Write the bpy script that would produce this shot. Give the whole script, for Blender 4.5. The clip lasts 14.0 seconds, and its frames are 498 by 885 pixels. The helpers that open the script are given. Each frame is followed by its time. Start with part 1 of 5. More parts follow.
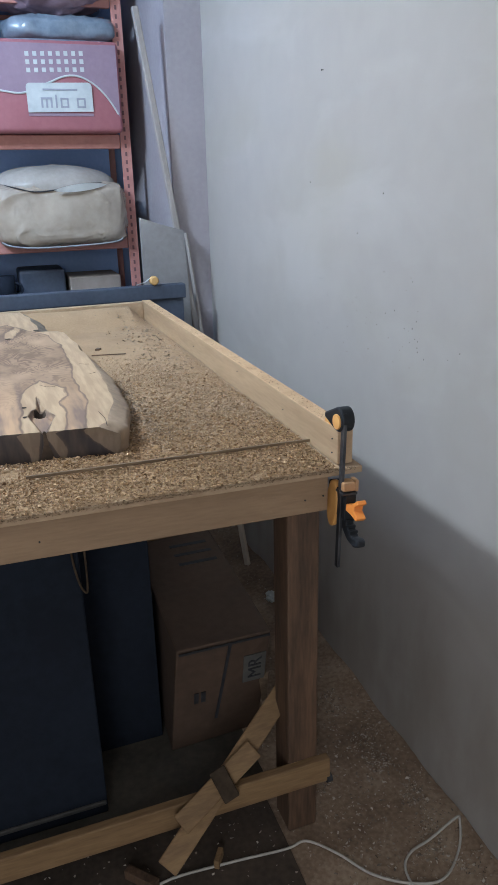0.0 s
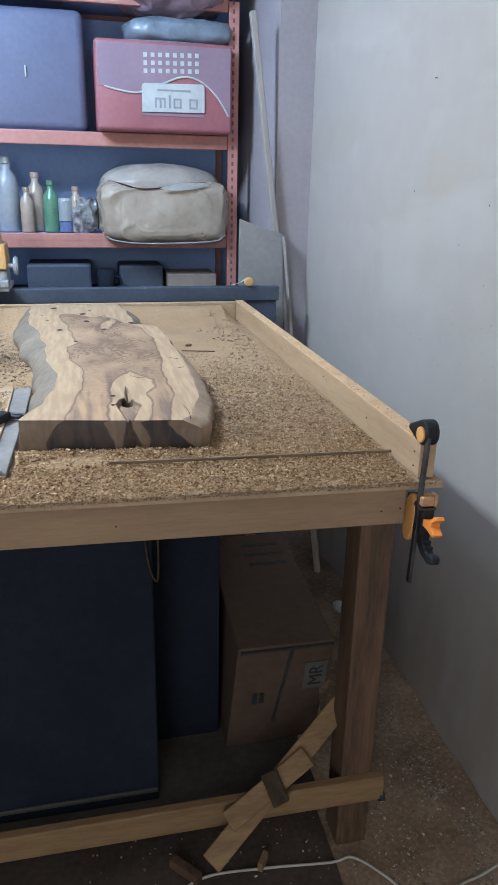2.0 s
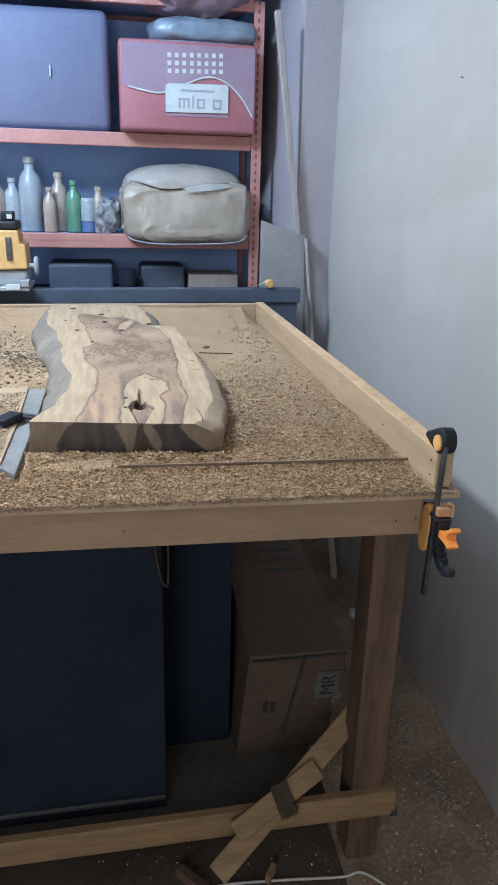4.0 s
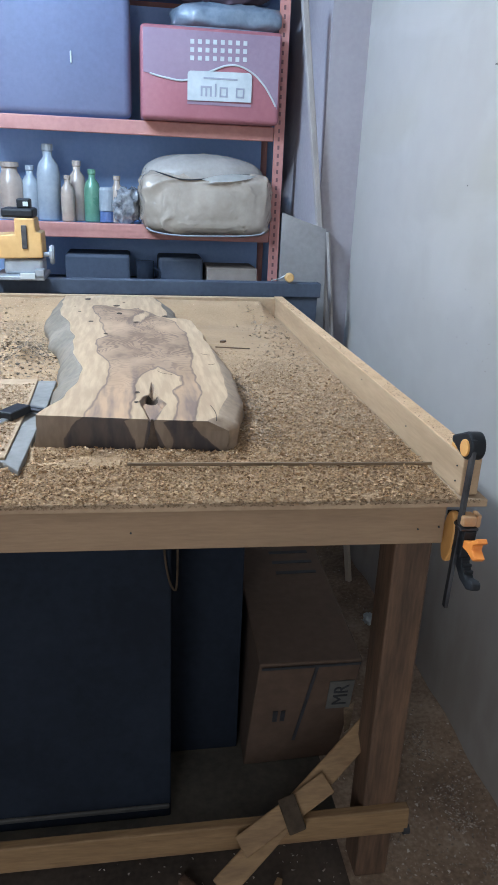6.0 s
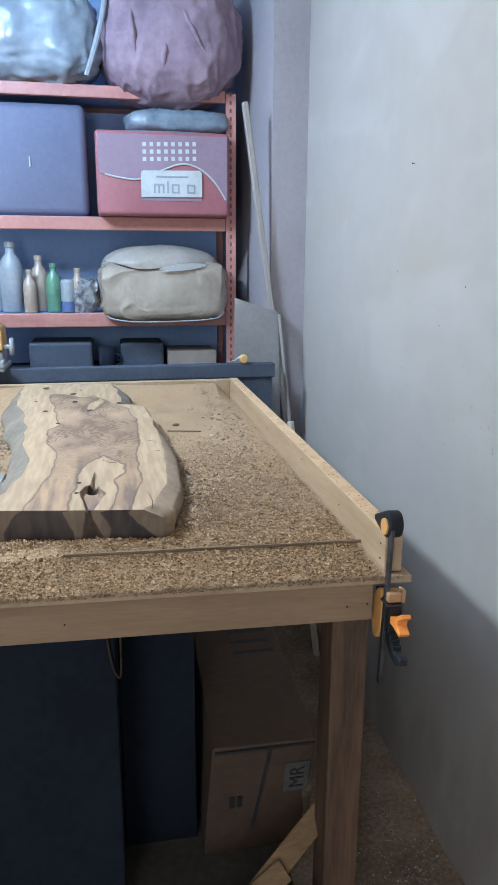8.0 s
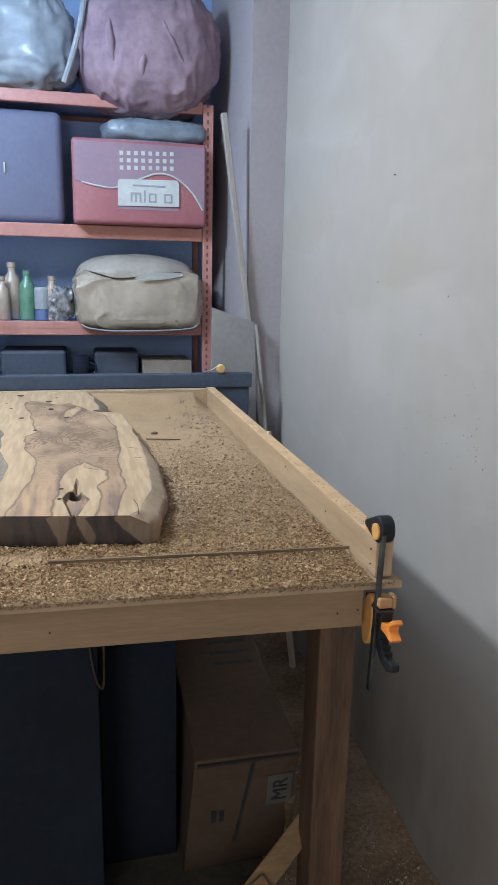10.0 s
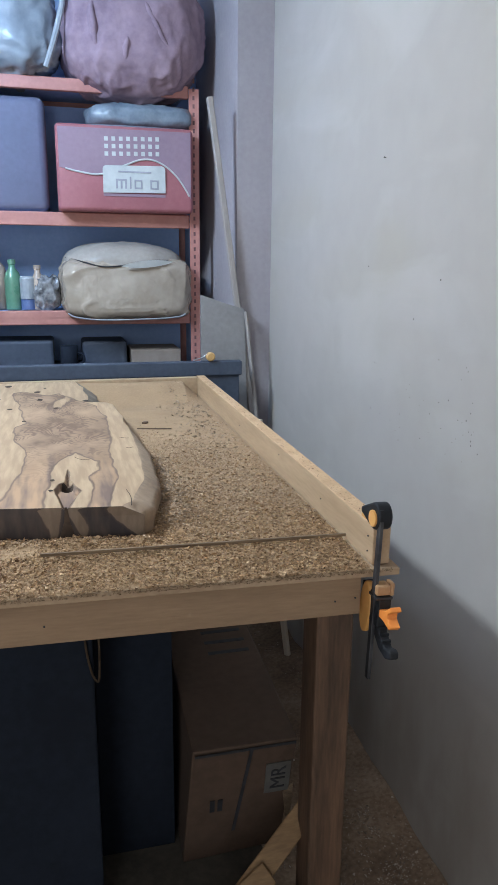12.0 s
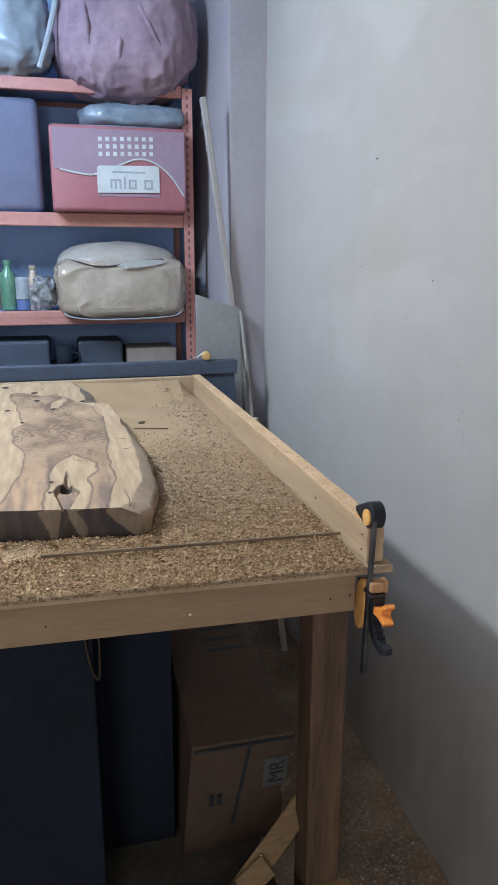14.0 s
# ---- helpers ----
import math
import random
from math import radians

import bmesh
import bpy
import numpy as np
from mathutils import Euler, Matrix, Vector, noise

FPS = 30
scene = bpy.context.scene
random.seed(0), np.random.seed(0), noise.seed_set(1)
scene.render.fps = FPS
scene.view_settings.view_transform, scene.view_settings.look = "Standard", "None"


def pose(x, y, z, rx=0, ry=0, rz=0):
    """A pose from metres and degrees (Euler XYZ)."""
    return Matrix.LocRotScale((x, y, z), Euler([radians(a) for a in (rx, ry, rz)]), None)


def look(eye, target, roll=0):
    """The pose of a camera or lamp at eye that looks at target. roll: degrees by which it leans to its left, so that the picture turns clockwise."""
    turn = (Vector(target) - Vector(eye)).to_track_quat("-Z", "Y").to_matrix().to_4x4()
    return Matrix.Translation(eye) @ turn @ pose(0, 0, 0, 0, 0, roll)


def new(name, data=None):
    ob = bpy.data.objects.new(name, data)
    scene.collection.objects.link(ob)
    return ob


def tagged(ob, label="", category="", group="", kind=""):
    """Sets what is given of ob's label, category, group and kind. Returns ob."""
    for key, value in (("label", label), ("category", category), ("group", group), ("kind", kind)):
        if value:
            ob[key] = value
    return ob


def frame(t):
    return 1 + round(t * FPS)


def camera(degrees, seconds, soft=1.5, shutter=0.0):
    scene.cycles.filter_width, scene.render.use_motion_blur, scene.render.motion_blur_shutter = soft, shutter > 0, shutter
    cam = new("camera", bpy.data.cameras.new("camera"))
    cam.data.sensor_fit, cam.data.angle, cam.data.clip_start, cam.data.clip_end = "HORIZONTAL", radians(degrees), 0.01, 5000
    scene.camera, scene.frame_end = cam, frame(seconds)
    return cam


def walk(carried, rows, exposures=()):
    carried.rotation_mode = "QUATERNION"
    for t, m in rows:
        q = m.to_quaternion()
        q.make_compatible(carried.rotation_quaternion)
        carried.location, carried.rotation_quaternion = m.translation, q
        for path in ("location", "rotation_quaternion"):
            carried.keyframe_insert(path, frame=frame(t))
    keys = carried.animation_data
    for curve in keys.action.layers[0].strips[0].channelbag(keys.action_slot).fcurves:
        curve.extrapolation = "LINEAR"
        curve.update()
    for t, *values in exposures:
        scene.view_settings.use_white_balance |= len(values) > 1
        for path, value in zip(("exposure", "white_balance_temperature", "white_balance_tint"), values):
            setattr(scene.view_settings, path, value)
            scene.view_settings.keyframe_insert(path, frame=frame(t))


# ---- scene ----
cam = camera(38.4, 14.0, soft=1.5)
PATH = [
    (0, (-0.529, -1.005, 1.344), (0.107, 0.76, 0.652), -1.4),
    (0.5, (-0.54, -1.028, 1.348), (0.008, 0.771, 0.666), -0.3),
    (1, (-0.535, -1.02, 1.343), (-0.012, 0.786, 0.661), 0.7),
    (1.5, (-0.524, -1.015, 1.342), (-0.057, 0.807, 0.661), 1.0),
    (2, (-0.529, -1.007, 1.339), (-0.107, 0.826, 0.661), 1.2),
    (2.5, (-0.521, -1.011, 1.341), (-0.116, 0.827, 0.663), 1.2),
    (3, (-0.518, -1.007, 1.343), (-0.124, 0.834, 0.666), 1.0),
    (5.5, (-0.492, -0.944, 1.326), (-0.173, 0.909, 0.646), 2.5),
    (6, (-0.497, -0.932, 1.324), (-0.18, 0.919, 0.635), 2.4),
    (6.5, (-0.485, -0.929, 1.318), (-0.16, 0.92, 0.627), 2.1),
    (7, (-0.413, -0.941, 1.327), (-0.074, 0.905, 0.635), 2.2),
    (7.5, (-0.387, -0.979, 1.356), (-0.036, 0.898, 0.76), 0.9),
    (7.8, (-0.407, -0.978, 1.365), (-0.057, 0.919, 0.827), 0.3),
    (8, (-0.42, -0.983, 1.364), (-0.055, 0.918, 0.864), 0.3),
    (8.5, (-0.452, -0.989, 1.359), (-0.036, 0.911, 0.892), 1.0),
    (9, (-0.452, -0.981, 1.35), (-0.008, 0.916, 0.894), 1.3),
    (11.5, (-0.456, -0.958, 1.343), (0.019, 0.924, 0.861), 0.9),
    (12, (-0.457, -0.951, 1.341), (0.029, 0.926, 0.85), 0.6),
    (12.5, (-0.459, -0.943, 1.341), (0.032, 0.932, 0.848), 0.4),
    (13, (-0.46, -0.945, 1.341), (0.031, 0.93, 0.846), 0.3),
    (13.5, (-0.459, -0.956, 1.345), (0.031, 0.918, 0.845), 0.2),
    (14, (-0.461, -0.968, 1.355), (0.035, 0.903, 0.852), 0.2),
]
walk(cam, [(t, look(eye, target, roll)) for t, eye, target, roll in PATH],
     exposures=[(0, 0.07, 5740, 10), (1.5, 0.11, 5740, 10), (3, 0.19, 5640, 9), (5.5, 0.26, 5540, 9), (6.5, 0.28, 5540, 9), (7.5, 0.43, 5500, 7), (8.3, 0.12, 5740, 8), (9, 0.01, 6220, 10), (11.5, 0.09, 5830, 10), (14, 0.07, 5880, 10)])


# ---------------------------------------------------------------- light
world = bpy.data.worlds.new("world")
scene.world = world
world.use_nodes = True
world.node_tree.nodes["Background"].inputs[0].default_value = (0.55, 0.65, 0.9, 1)
world.node_tree.nodes["Background"].inputs[1].default_value = 0.03


def area(name, eye, target, sx, sy, watts, colour):
    la = bpy.data.lights.new(name, "AREA")
    la.shape, la.size, la.size_y, la.energy, la.color = "RECTANGLE", sx, sy, watts, colour
    ob = new(name, la)
    ob.matrix_world = look(eye, target)
    return ob


LAMP = (-1.50, 0.62, 2.41)
area("batten_light", LAMP, (-0.5, 0.62, 0.9), 0.6, 0.12, 38, (0.832, 0.93, 0.985))
area("batten_uplight", (LAMP[0], LAMP[1], 2.52), (LAMP[0], LAMP[1] - 0.01, 2.65), 0.6, 0.12, 36, (0.832, 0.93, 0.985))
# added blue fill over the shelves, standing in for lit haze
SHELF_FILL = (-0.95, 1.16, 2.30)
area("shelf_haze_fill", SHELF_FILL, (-0.40, 2.2, 1.35), 0.20, 0.20, 8.0, (0.31, 0.58, 1.0))
# added fill from behind the camera, brightens the faces turned to it
area("front_fill", (-1.3, -2.42, 1.2), (-0.9, 0.0, 1.0), 0.8, 1.9, 19, (1.0, 0.97, 0.92))

# ---------------------------------------------------------------- materials


def mat(name, c1, c2, scale=8.0, rough=0.7, bump=0.2, metal=0.0, coat=0.0, stretch=(1, 1, 1), fine=60.0,
        c3=None, island=False, vary=0.0, alpha=1.0, transmit=0.0, spec=0.5):
    m = bpy.data.materials.new(name)
    m.use_nodes = True
    nt = m.node_tree
    nd, ln = nt.nodes, nt.links
    b = nd["Principled BSDF"]
    tc = nd.new("ShaderNodeTexCoord")
    mp = nd.new("ShaderNodeMapping")
    mp.inputs["Scale"].default_value = stretch
    ln.new(tc.outputs["Object"], mp.inputs[0])
    n1 = nd.new("ShaderNodeTexNoise")
    n1.inputs["Scale"].default_value, n1.inputs["Detail"].default_value = scale, 5
    n2 = nd.new("ShaderNodeTexNoise")
    n2.inputs["Scale"].default_value, n2.inputs["Detail"].default_value = fine, 4
    ln.new(mp.outputs[0], n1.inputs["Vector"])
    ln.new(mp.outputs[0], n2.inputs["Vector"])
    add = nd.new("ShaderNodeMath")
    add.operation = "MULTIPLY_ADD"
    add.inputs[1].default_value = 0.4
    ln.new(n2.outputs[0], add.inputs[0])
    mul = nd.new("ShaderNodeMath")
    mul.operation = "MULTIPLY"
    mul.inputs[1].default_value = 0.6
    ln.new(n1.outputs[0], mul.inputs[0])
    ln.new(mul.outputs[0], add.inputs[2])
    rp = nd.new("ShaderNodeValToRGB")
    rp.color_ramp.elements[0].position, rp.color_ramp.elements[1].position = 0.36, 0.64
    rp.color_ramp.elements[0].color, rp.color_ramp.elements[1].color = (*c1, 1), (*c2, 1)
    if c3:
        e = rp.color_ramp.elements.new(0.5)
        e.color = (*c3, 1)
    if island:
        ge = nd.new("ShaderNodeNewGeometry")
        rp.color_ramp.elements[0].position, rp.color_ramp.elements[-1].position = 0.0, 1.0
        ln.new(ge.outputs["Random Per Island"], rp.inputs[0])
    else:
        ln.new(add.outputs[0], rp.inputs[0])
    out = rp.outputs[0]
    if vary:
        oi = nd.new("ShaderNodeObjectInfo")
        hs = nd.new("ShaderNodeHueSaturation")
        mr = nd.new("ShaderNodeMapRange")
        mr.inputs["To Min"].default_value, mr.inputs["To Max"].default_value = 1 - vary, 1 + vary
        ln.new(oi.outputs["Random"], mr.inputs[0])
        ln.new(mr.outputs[0], hs.inputs["Value"])
        ln.new(out, hs.inputs["Color"])
        out = hs.outputs[0]
    ln.new(out, b.inputs["Base Color"])
    rr = nd.new("ShaderNodeMapRange")
    rr.inputs["To Min"].default_value, rr.inputs["To Max"].default_value = max(rough - 0.12, 0.03), min(rough + 0.12, 1)
    ln.new(n1.outputs[0], rr.inputs[0])
    ln.new(rr.outputs[0], b.inputs["Roughness"])
    b.inputs["Metallic"].default_value = metal
    b.inputs["Specular IOR Level"].default_value = spec
    b.inputs["Coat Weight"].default_value = coat
    b.inputs["Coat Roughness"].default_value = 0.12
    b.inputs["Transmission Weight"].default_value = transmit
    b.inputs["Alpha"].default_value = alpha
    if bump:
        bp = nd.new("ShaderNodeBump")
        bp.inputs["Strength"].default_value, bp.inputs["Distance"].default_value = bump, 0.004
        ln.new(add.outputs[0], bp.inputs["Height"])
        ln.new(bp.outputs[0], b.inputs["Normal"])
    return m


def plaster():
    """Old white plaster: pale distemper with yellow-brown damp patches and trowel relief."""
    m = mat("white_plaster", (0.372, 0.340, 0.305), (0.400, 0.367, 0.331), 1.6, 0.85, 0.05, fine=14)
    nd, ln = m.node_tree.nodes, m.node_tree.links
    b = nd["Principled BSDF"]
    old = b.inputs["Base Color"].links[0].from_socket
    tc = nd.new("ShaderNodeTexCoord")
    mp = nd.new("ShaderNodeMapping")
    mp.inputs["Scale"].default_value = (1, 0.42, 1.0)
    ln.new(tc.outputs["Object"], mp.inputs[0])
    ns = nd.new("ShaderNodeTexNoise")
    ns.inputs["Scale"].default_value, ns.inputs["Detail"].default_value = 2.6, 7
    ln.new(mp.outputs[0], ns.inputs["Vector"])
    rp = nd.new("ShaderNodeValToRGB")
    rp.color_ramp.elements[0].position, rp.color_ramp.elements[1].position = 0.54, 0.74
    rp.color_ramp.elements[0].color, rp.color_ramp.elements[1].color = (0, 0, 0, 1), (0.42, 0.42, 0.42, 1)
    ln.new(ns.outputs[0], rp.inputs[0])
    mx = nd.new("ShaderNodeMix")
    mx.data_type = "RGBA"
    ln.new(rp.outputs[0], mx.inputs["Factor"])
    ln.new(old, mx.inputs["A"])
    mx.inputs["B"].default_value = (0.36, 0.325, 0.25, 1)
    # pale filler patches and long damp runs
    fill = nd.new("ShaderNodeTexNoise")
    fill.inputs["Scale"].default_value, fill.inputs["Detail"].default_value, fill.inputs["Distortion"].default_value = 5.5, 6, 0.6
    ln.new(mp.outputs[0], fill.inputs["Vector"])
    fr = nd.new("ShaderNodeMapRange")
    fr.inputs["From Min"].default_value, fr.inputs["From Max"].default_value, fr.inputs["To Max"].default_value = 0.52, 0.70, 0.35
    ln.new(fill.outputs[0], fr.inputs[0])
    pale = nd.new("ShaderNodeMix")
    pale.data_type = "RGBA"
    ln.new(fr.outputs[0], pale.inputs["Factor"])
    ln.new(mx.outputs["Result"], pale.inputs["A"])
    pale.inputs["B"].default_value = (0.475, 0.448, 0.418, 1)
    run = nd.new("ShaderNodeMapping")
    run.inputs["Scale"].default_value = (1, 0.75, 0.8)
    ln.new(tc.outputs["Object"], run.inputs[0])
    damp = nd.new("ShaderNodeTexNoise")
    damp.inputs["Scale"].default_value, damp.inputs["Detail"].default_value = 1.7, 6
    ln.new(run.outputs[0], damp.inputs["Vector"])
    dr = nd.new("ShaderNodeMapRange")
    dr.inputs["From Min"].default_value, dr.inputs["From Max"].default_value, dr.inputs["To Max"].default_value = 0.52, 0.75, 0.28
    ln.new(damp.outputs[0], dr.inputs[0])
    wet = nd.new("ShaderNodeMix")
    wet.data_type = "RGBA"
    ln.new(dr.outputs[0], wet.inputs["Factor"])
    ln.new(pale.outputs["Result"], wet.inputs["A"])
    wet.inputs["B"].default_value = (0.345, 0.32, 0.265, 1)
    tint = wet.outputs["Result"]
    # one beige water mark, and brown splashes flung up from the floor
    for at, size, colour, most, reach in (((0.0, 0.66, 1.345), (9.0, 6.6, 6.2), (0.37, 0.33, 0.265, 1), 0.32, 0.95), ((0.0, 0.50, 0.10), (9.0, 0.9, 3.1), (0.22, 0.175, 0.13, 1), 0.38, 1.0)):
        spot = nd.new("ShaderNodeMapping")
        spot.vector_type = "POINT"
        spot.inputs["Location"].default_value = [-a * k for a, k in zip(at, size)]
        spot.inputs["Scale"].default_value = size
        ln.new(tc.outputs["Object"], spot.inputs[0])
        flat = nd.new("ShaderNodeVectorMath")
        flat.operation = "MULTIPLY"
        flat.inputs[1].default_value = (0, 1, 1)
        ln.new(spot.outputs[0], flat.inputs[0])
        span = nd.new("ShaderNodeVectorMath")
        span.operation = "LENGTH"
        ln.new(flat.outputs[0], span.inputs[0])
        ragged = nd.new("ShaderNodeTexNoise")
        ragged.inputs["Scale"].default_value, ragged.inputs["Detail"].default_value = 9.0, 6
        lean = nd.new("ShaderNodeMapping")
        lean.inputs["Rotation"].default_value, lean.inputs["Scale"].default_value = (radians(-32), 0, 0), (1, 1.1, 0.4)
        ln.new(tc.outputs["Object"], lean.inputs[0])
        ln.new(lean.outputs[0], ragged.inputs["Vector"])
        sumr = nd.new("ShaderNodeMath")
        sumr.operation = "MULTIPLY_ADD"
        sumr.inputs[1].default_value = 2.6
        ln.new(ragged.outputs[0], sumr.inputs[0])
        ln.new(span.outputs["Value"], sumr.inputs[2])
        mask = nd.new("ShaderNodeMapRange")
        mask.interpolation_type = "SMOOTHSTEP"
        mask.inputs["From Min"].default_value, mask.inputs["From Max"].default_value = 2.3 * reach, 1.25 * reach
        mask.inputs["To Max"].default_value = most
        ln.new(sumr.outputs[0], mask.inputs[0])
        stain = nd.new("ShaderNodeMix")
        stain.data_type = "RGBA"
        ln.new(mask.outputs[0], stain.inputs["Factor"])
        ln.new(tint, stain.inputs["A"])
        stain.inputs["B"].default_value = colour
        tint = stain.outputs["Result"]
    ln.new(tint, b.inputs["Base Color"])
    return m


def clear_vinyl():
    """Clear vinyl drawn over beige cloth: dull cloth below, sharp wet-looking wrinkles in the gloss above it."""
    m = mat("clear_vinyl_over_beige", (0.34, 0.275, 0.205), (0.45, 0.375, 0.29), 9, 0.7, 0.25, fine=30)
    nd, ln = m.node_tree.nodes, m.node_tree.links
    b = nd["Principled BSDF"]
    tc = nd.new("ShaderNodeTexCoord")
    wr = nd.new("ShaderNodeTexNoise")
    wr.noise_type = "RIDGED_MULTIFRACTAL"
    wr.inputs["Scale"].default_value, wr.inputs["Detail"].default_value, wr.inputs["Distortion"].default_value = 14.0, 5.0, 1.8
    ln.new(tc.outputs["Object"], wr.inputs["Vector"])
    bp = nd.new("ShaderNodeBump")
    bp.inputs["Strength"].default_value, bp.inputs["Distance"].default_value = 1.0, 0.016
    ln.new(wr.outputs[0], bp.inputs["Height"])
    b.inputs["Coat Weight"].default_value, b.inputs["Coat Roughness"].default_value = 1.0, 0.06
    ln.new(bp.outputs[0], b.inputs["Coat Normal"])
    return m


def olive_wood(name, depth=1.0, heartwood=1.0):
    """Olive wood: cream sapwood and pink-brown swirling heartwood, parted along the heart attribute. depth: darkens the
    sawn ends, for their shade as well as their grain.
    """
    m = bpy.data.materials.new(name)
    m.use_nodes = True
    nd, ln = m.node_tree.nodes, m.node_tree.links
    b = nd["Principled BSDF"]
    at = nd.new("ShaderNodeAttribute")
    at.attribute_name = "heart"
    tc = nd.new("ShaderNodeTexCoord")
    st = nd.new("ShaderNodeMapping")
    st.inputs["Scale"].default_value = (1.0, 0.62, 1.0)
    ln.new(tc.outputs["Object"], st.inputs[0])
    warp = nd.new("ShaderNodeTexNoise")
    warp.inputs["Scale"].default_value, warp.inputs["Detail"].default_value, warp.inputs["Distortion"].default_value = 8.5, 3.5, 1.6
    ln.new(st.outputs[0], warp.inputs["Vector"])
    whirl = nd.new("ShaderNodeMapping")
    whirl.inputs["Location"].default_value, whirl.inputs["Scale"].default_value = (0.432, -0.445, 0), (1.0, 0.62, 0.0)
    ln.new(tc.outputs["Object"], whirl.inputs[0])
    far = nd.new("ShaderNodeVectorMath")
    far.operation = "LENGTH"
    ln.new(whirl.outputs[0], far.inputs[0])
    around = nd.new("ShaderNodeMath")
    around.operation = "MULTIPLY"
    around.inputs[1].default_value = 380.0
    ln.new(far.outputs["Value"], around.inputs[0])
    rings = nd.new("ShaderNodeMath")
    rings.operation = "MULTIPLY_ADD"
    rings.inputs[1].default_value = 80.0
    ln.new(warp.outputs[0], rings.inputs[0])
    ln.new(around.outputs[0], rings.inputs[2])
    wave = nd.new("ShaderNodeMath")
    wave.operation = "SINE"
    ln.new(rings.outputs[0], wave.inputs[0])
    tone = nd.new("ShaderNodeTexNoise")
    tone.inputs["Scale"].default_value, tone.inputs["Detail"].default_value = 13.0, 8
    ln.new(st.outputs[0], tone.inputs["Vector"])
    blend = nd.new("ShaderNodeMath")
    blend.operation = "MULTIPLY_ADD"
    blend.inputs[1].default_value = -0.23
    lift = nd.new("ShaderNodeMath")
    lift.operation = "MULTIPLY_ADD"
    lift.inputs[1].default_value, lift.inputs[2].default_value = 0.5, 0.5
    ln.new(wave.outputs[0], lift.inputs[0])
    thin = nd.new("ShaderNodeMath")
    thin.operation = "POWER"
    thin.inputs[1].default_value = 2.6
    ln.new(lift.outputs[0], thin.inputs[0])
    fade = nd.new("ShaderNodeTexNoise")
    fade.inputs["Scale"].default_value, fade.inputs["Detail"].default_value = 17.0, 2
    ln.new(st.outputs[0], fade.inputs["Vector"])
    broken = nd.new("ShaderNodeMapRange")
    broken.inputs["From Min"].default_value, broken.inputs["From Max"].default_value = 0.38, 0.62
    ln.new(fade.outputs[0], broken.inputs[0])
    line = nd.new("ShaderNodeMath")
    line.operation = "MULTIPLY"
    ln.new(thin.outputs[0], line.inputs[0])
    ln.new(broken.outputs[0], line.inputs[1])
    ln.new(line.outputs[0], blend.inputs[0])
    ln.new(tone.outputs[0], blend.inputs[2])
    heart = nd.new("ShaderNodeValToRGB")
    cr = heart.color_ramp
    cr.elements[0].position, cr.elements[0].color = 0.30, (0.18, 0.113, 0.068, 1)
    cr.elements[1].position, cr.elements[1].color = 0.70, (0.45, 0.302, 0.18, 1)
    e = cr.elements.new(0.47)
    e.color = (0.335, 0.22, 0.133, 1)
    ln.new(blend.outputs[0], heart.inputs[0])
    ns = nd.new("ShaderNodeTexNoise")
    ns.inputs["Scale"].default_value, ns.inputs["Detail"].default_value = 30, 5
    mp = nd.new("ShaderNodeMapping")
    mp.inputs["Scale"].default_value = (3.0, 0.35, 1)
    ln.new(tc.outputs["Object"], mp.inputs[0])
    ln.new(mp.outputs[0], ns.inputs["Vector"])
    sap = nd.new("ShaderNodeValToRGB")
    sap.color_ramp.elements[0].position, sap.color_ramp.elements[0].color = 0.40, (0.395, 0.270, 0.158, 1)
    sap.color_ramp.elements[1].position, sap.color_ramp.elements[1].color = 0.65, (0.505, 0.36, 0.215, 1)
    ln.new(ns.outputs[0], sap.inputs[0])
    edge = nd.new("ShaderNodeMath")
    edge.operation = "MULTIPLY_ADD"
    edge.inputs[1].default_value, edge.inputs[2].default_value = 0.012, -0.006
    ln.new(ns.outputs[0], edge.inputs[0])
    summ = nd.new("ShaderNodeMath")
    summ.operation = "ADD"
    ln.new(at.outputs["Fac"], summ.inputs[0])
    ln.new(edge.outputs[0], summ.inputs[1])
    mk = nd.new("ShaderNodeMapRange")
    mk.inputs["From Min"].default_value, mk.inputs["From Max"].default_value = -0.0015, 0.0015
    ln.new(summ.outputs[0], mk.inputs[0])
    mx = nd.new("ShaderNodeMix")
    mx.data_type = "RGBA"
    ln.new(mk.outputs[0], mx.inputs["Factor"])
    ln.new(sap.outputs[0], mx.inputs["A"])
    # towards the sawn front the heartwood turns tan, in long stripes
    sep = nd.new("ShaderNodeSeparateXYZ")
    ln.new(tc.outputs["Object"], sep.inputs[0])
    near = nd.new("ShaderNodeMapRange")
    near.inputs["From Min"].default_value, near.inputs["From Max"].default_value = 0.56, 0.26
    ln.new(sep.outputs["Y"], near.inputs[0])
    streak = nd.new("ShaderNodeTexNoise")
    streak.inputs["Scale"].default_value, streak.inputs["Detail"].default_value = 13, 3
    ln.new(mp.outputs[0], streak.inputs["Vector"])
    tan = nd.new("ShaderNodeValToRGB")
    tan.color_ramp.elements[0].position, tan.color_ramp.elements[0].color = 0.40, (0.20, 0.133, 0.098, 1)
    tan.color_ramp.elements[1].position, tan.color_ramp.elements[1].color = 0.58, (0.465, 0.295, 0.165, 1)
    ln.new(streak.outputs[0], tan.inputs[0])
    warm = nd.new("ShaderNodeMix")
    warm.data_type = "RGBA"
    ln.new(near.outputs[0], warm.inputs["Factor"])
    ln.new(heart.outputs[0], warm.inputs["A"])
    ln.new(tan.outputs[0], warm.inputs["B"])
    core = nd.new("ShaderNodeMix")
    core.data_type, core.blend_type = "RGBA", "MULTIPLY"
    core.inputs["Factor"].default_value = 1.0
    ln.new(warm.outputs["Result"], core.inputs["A"])
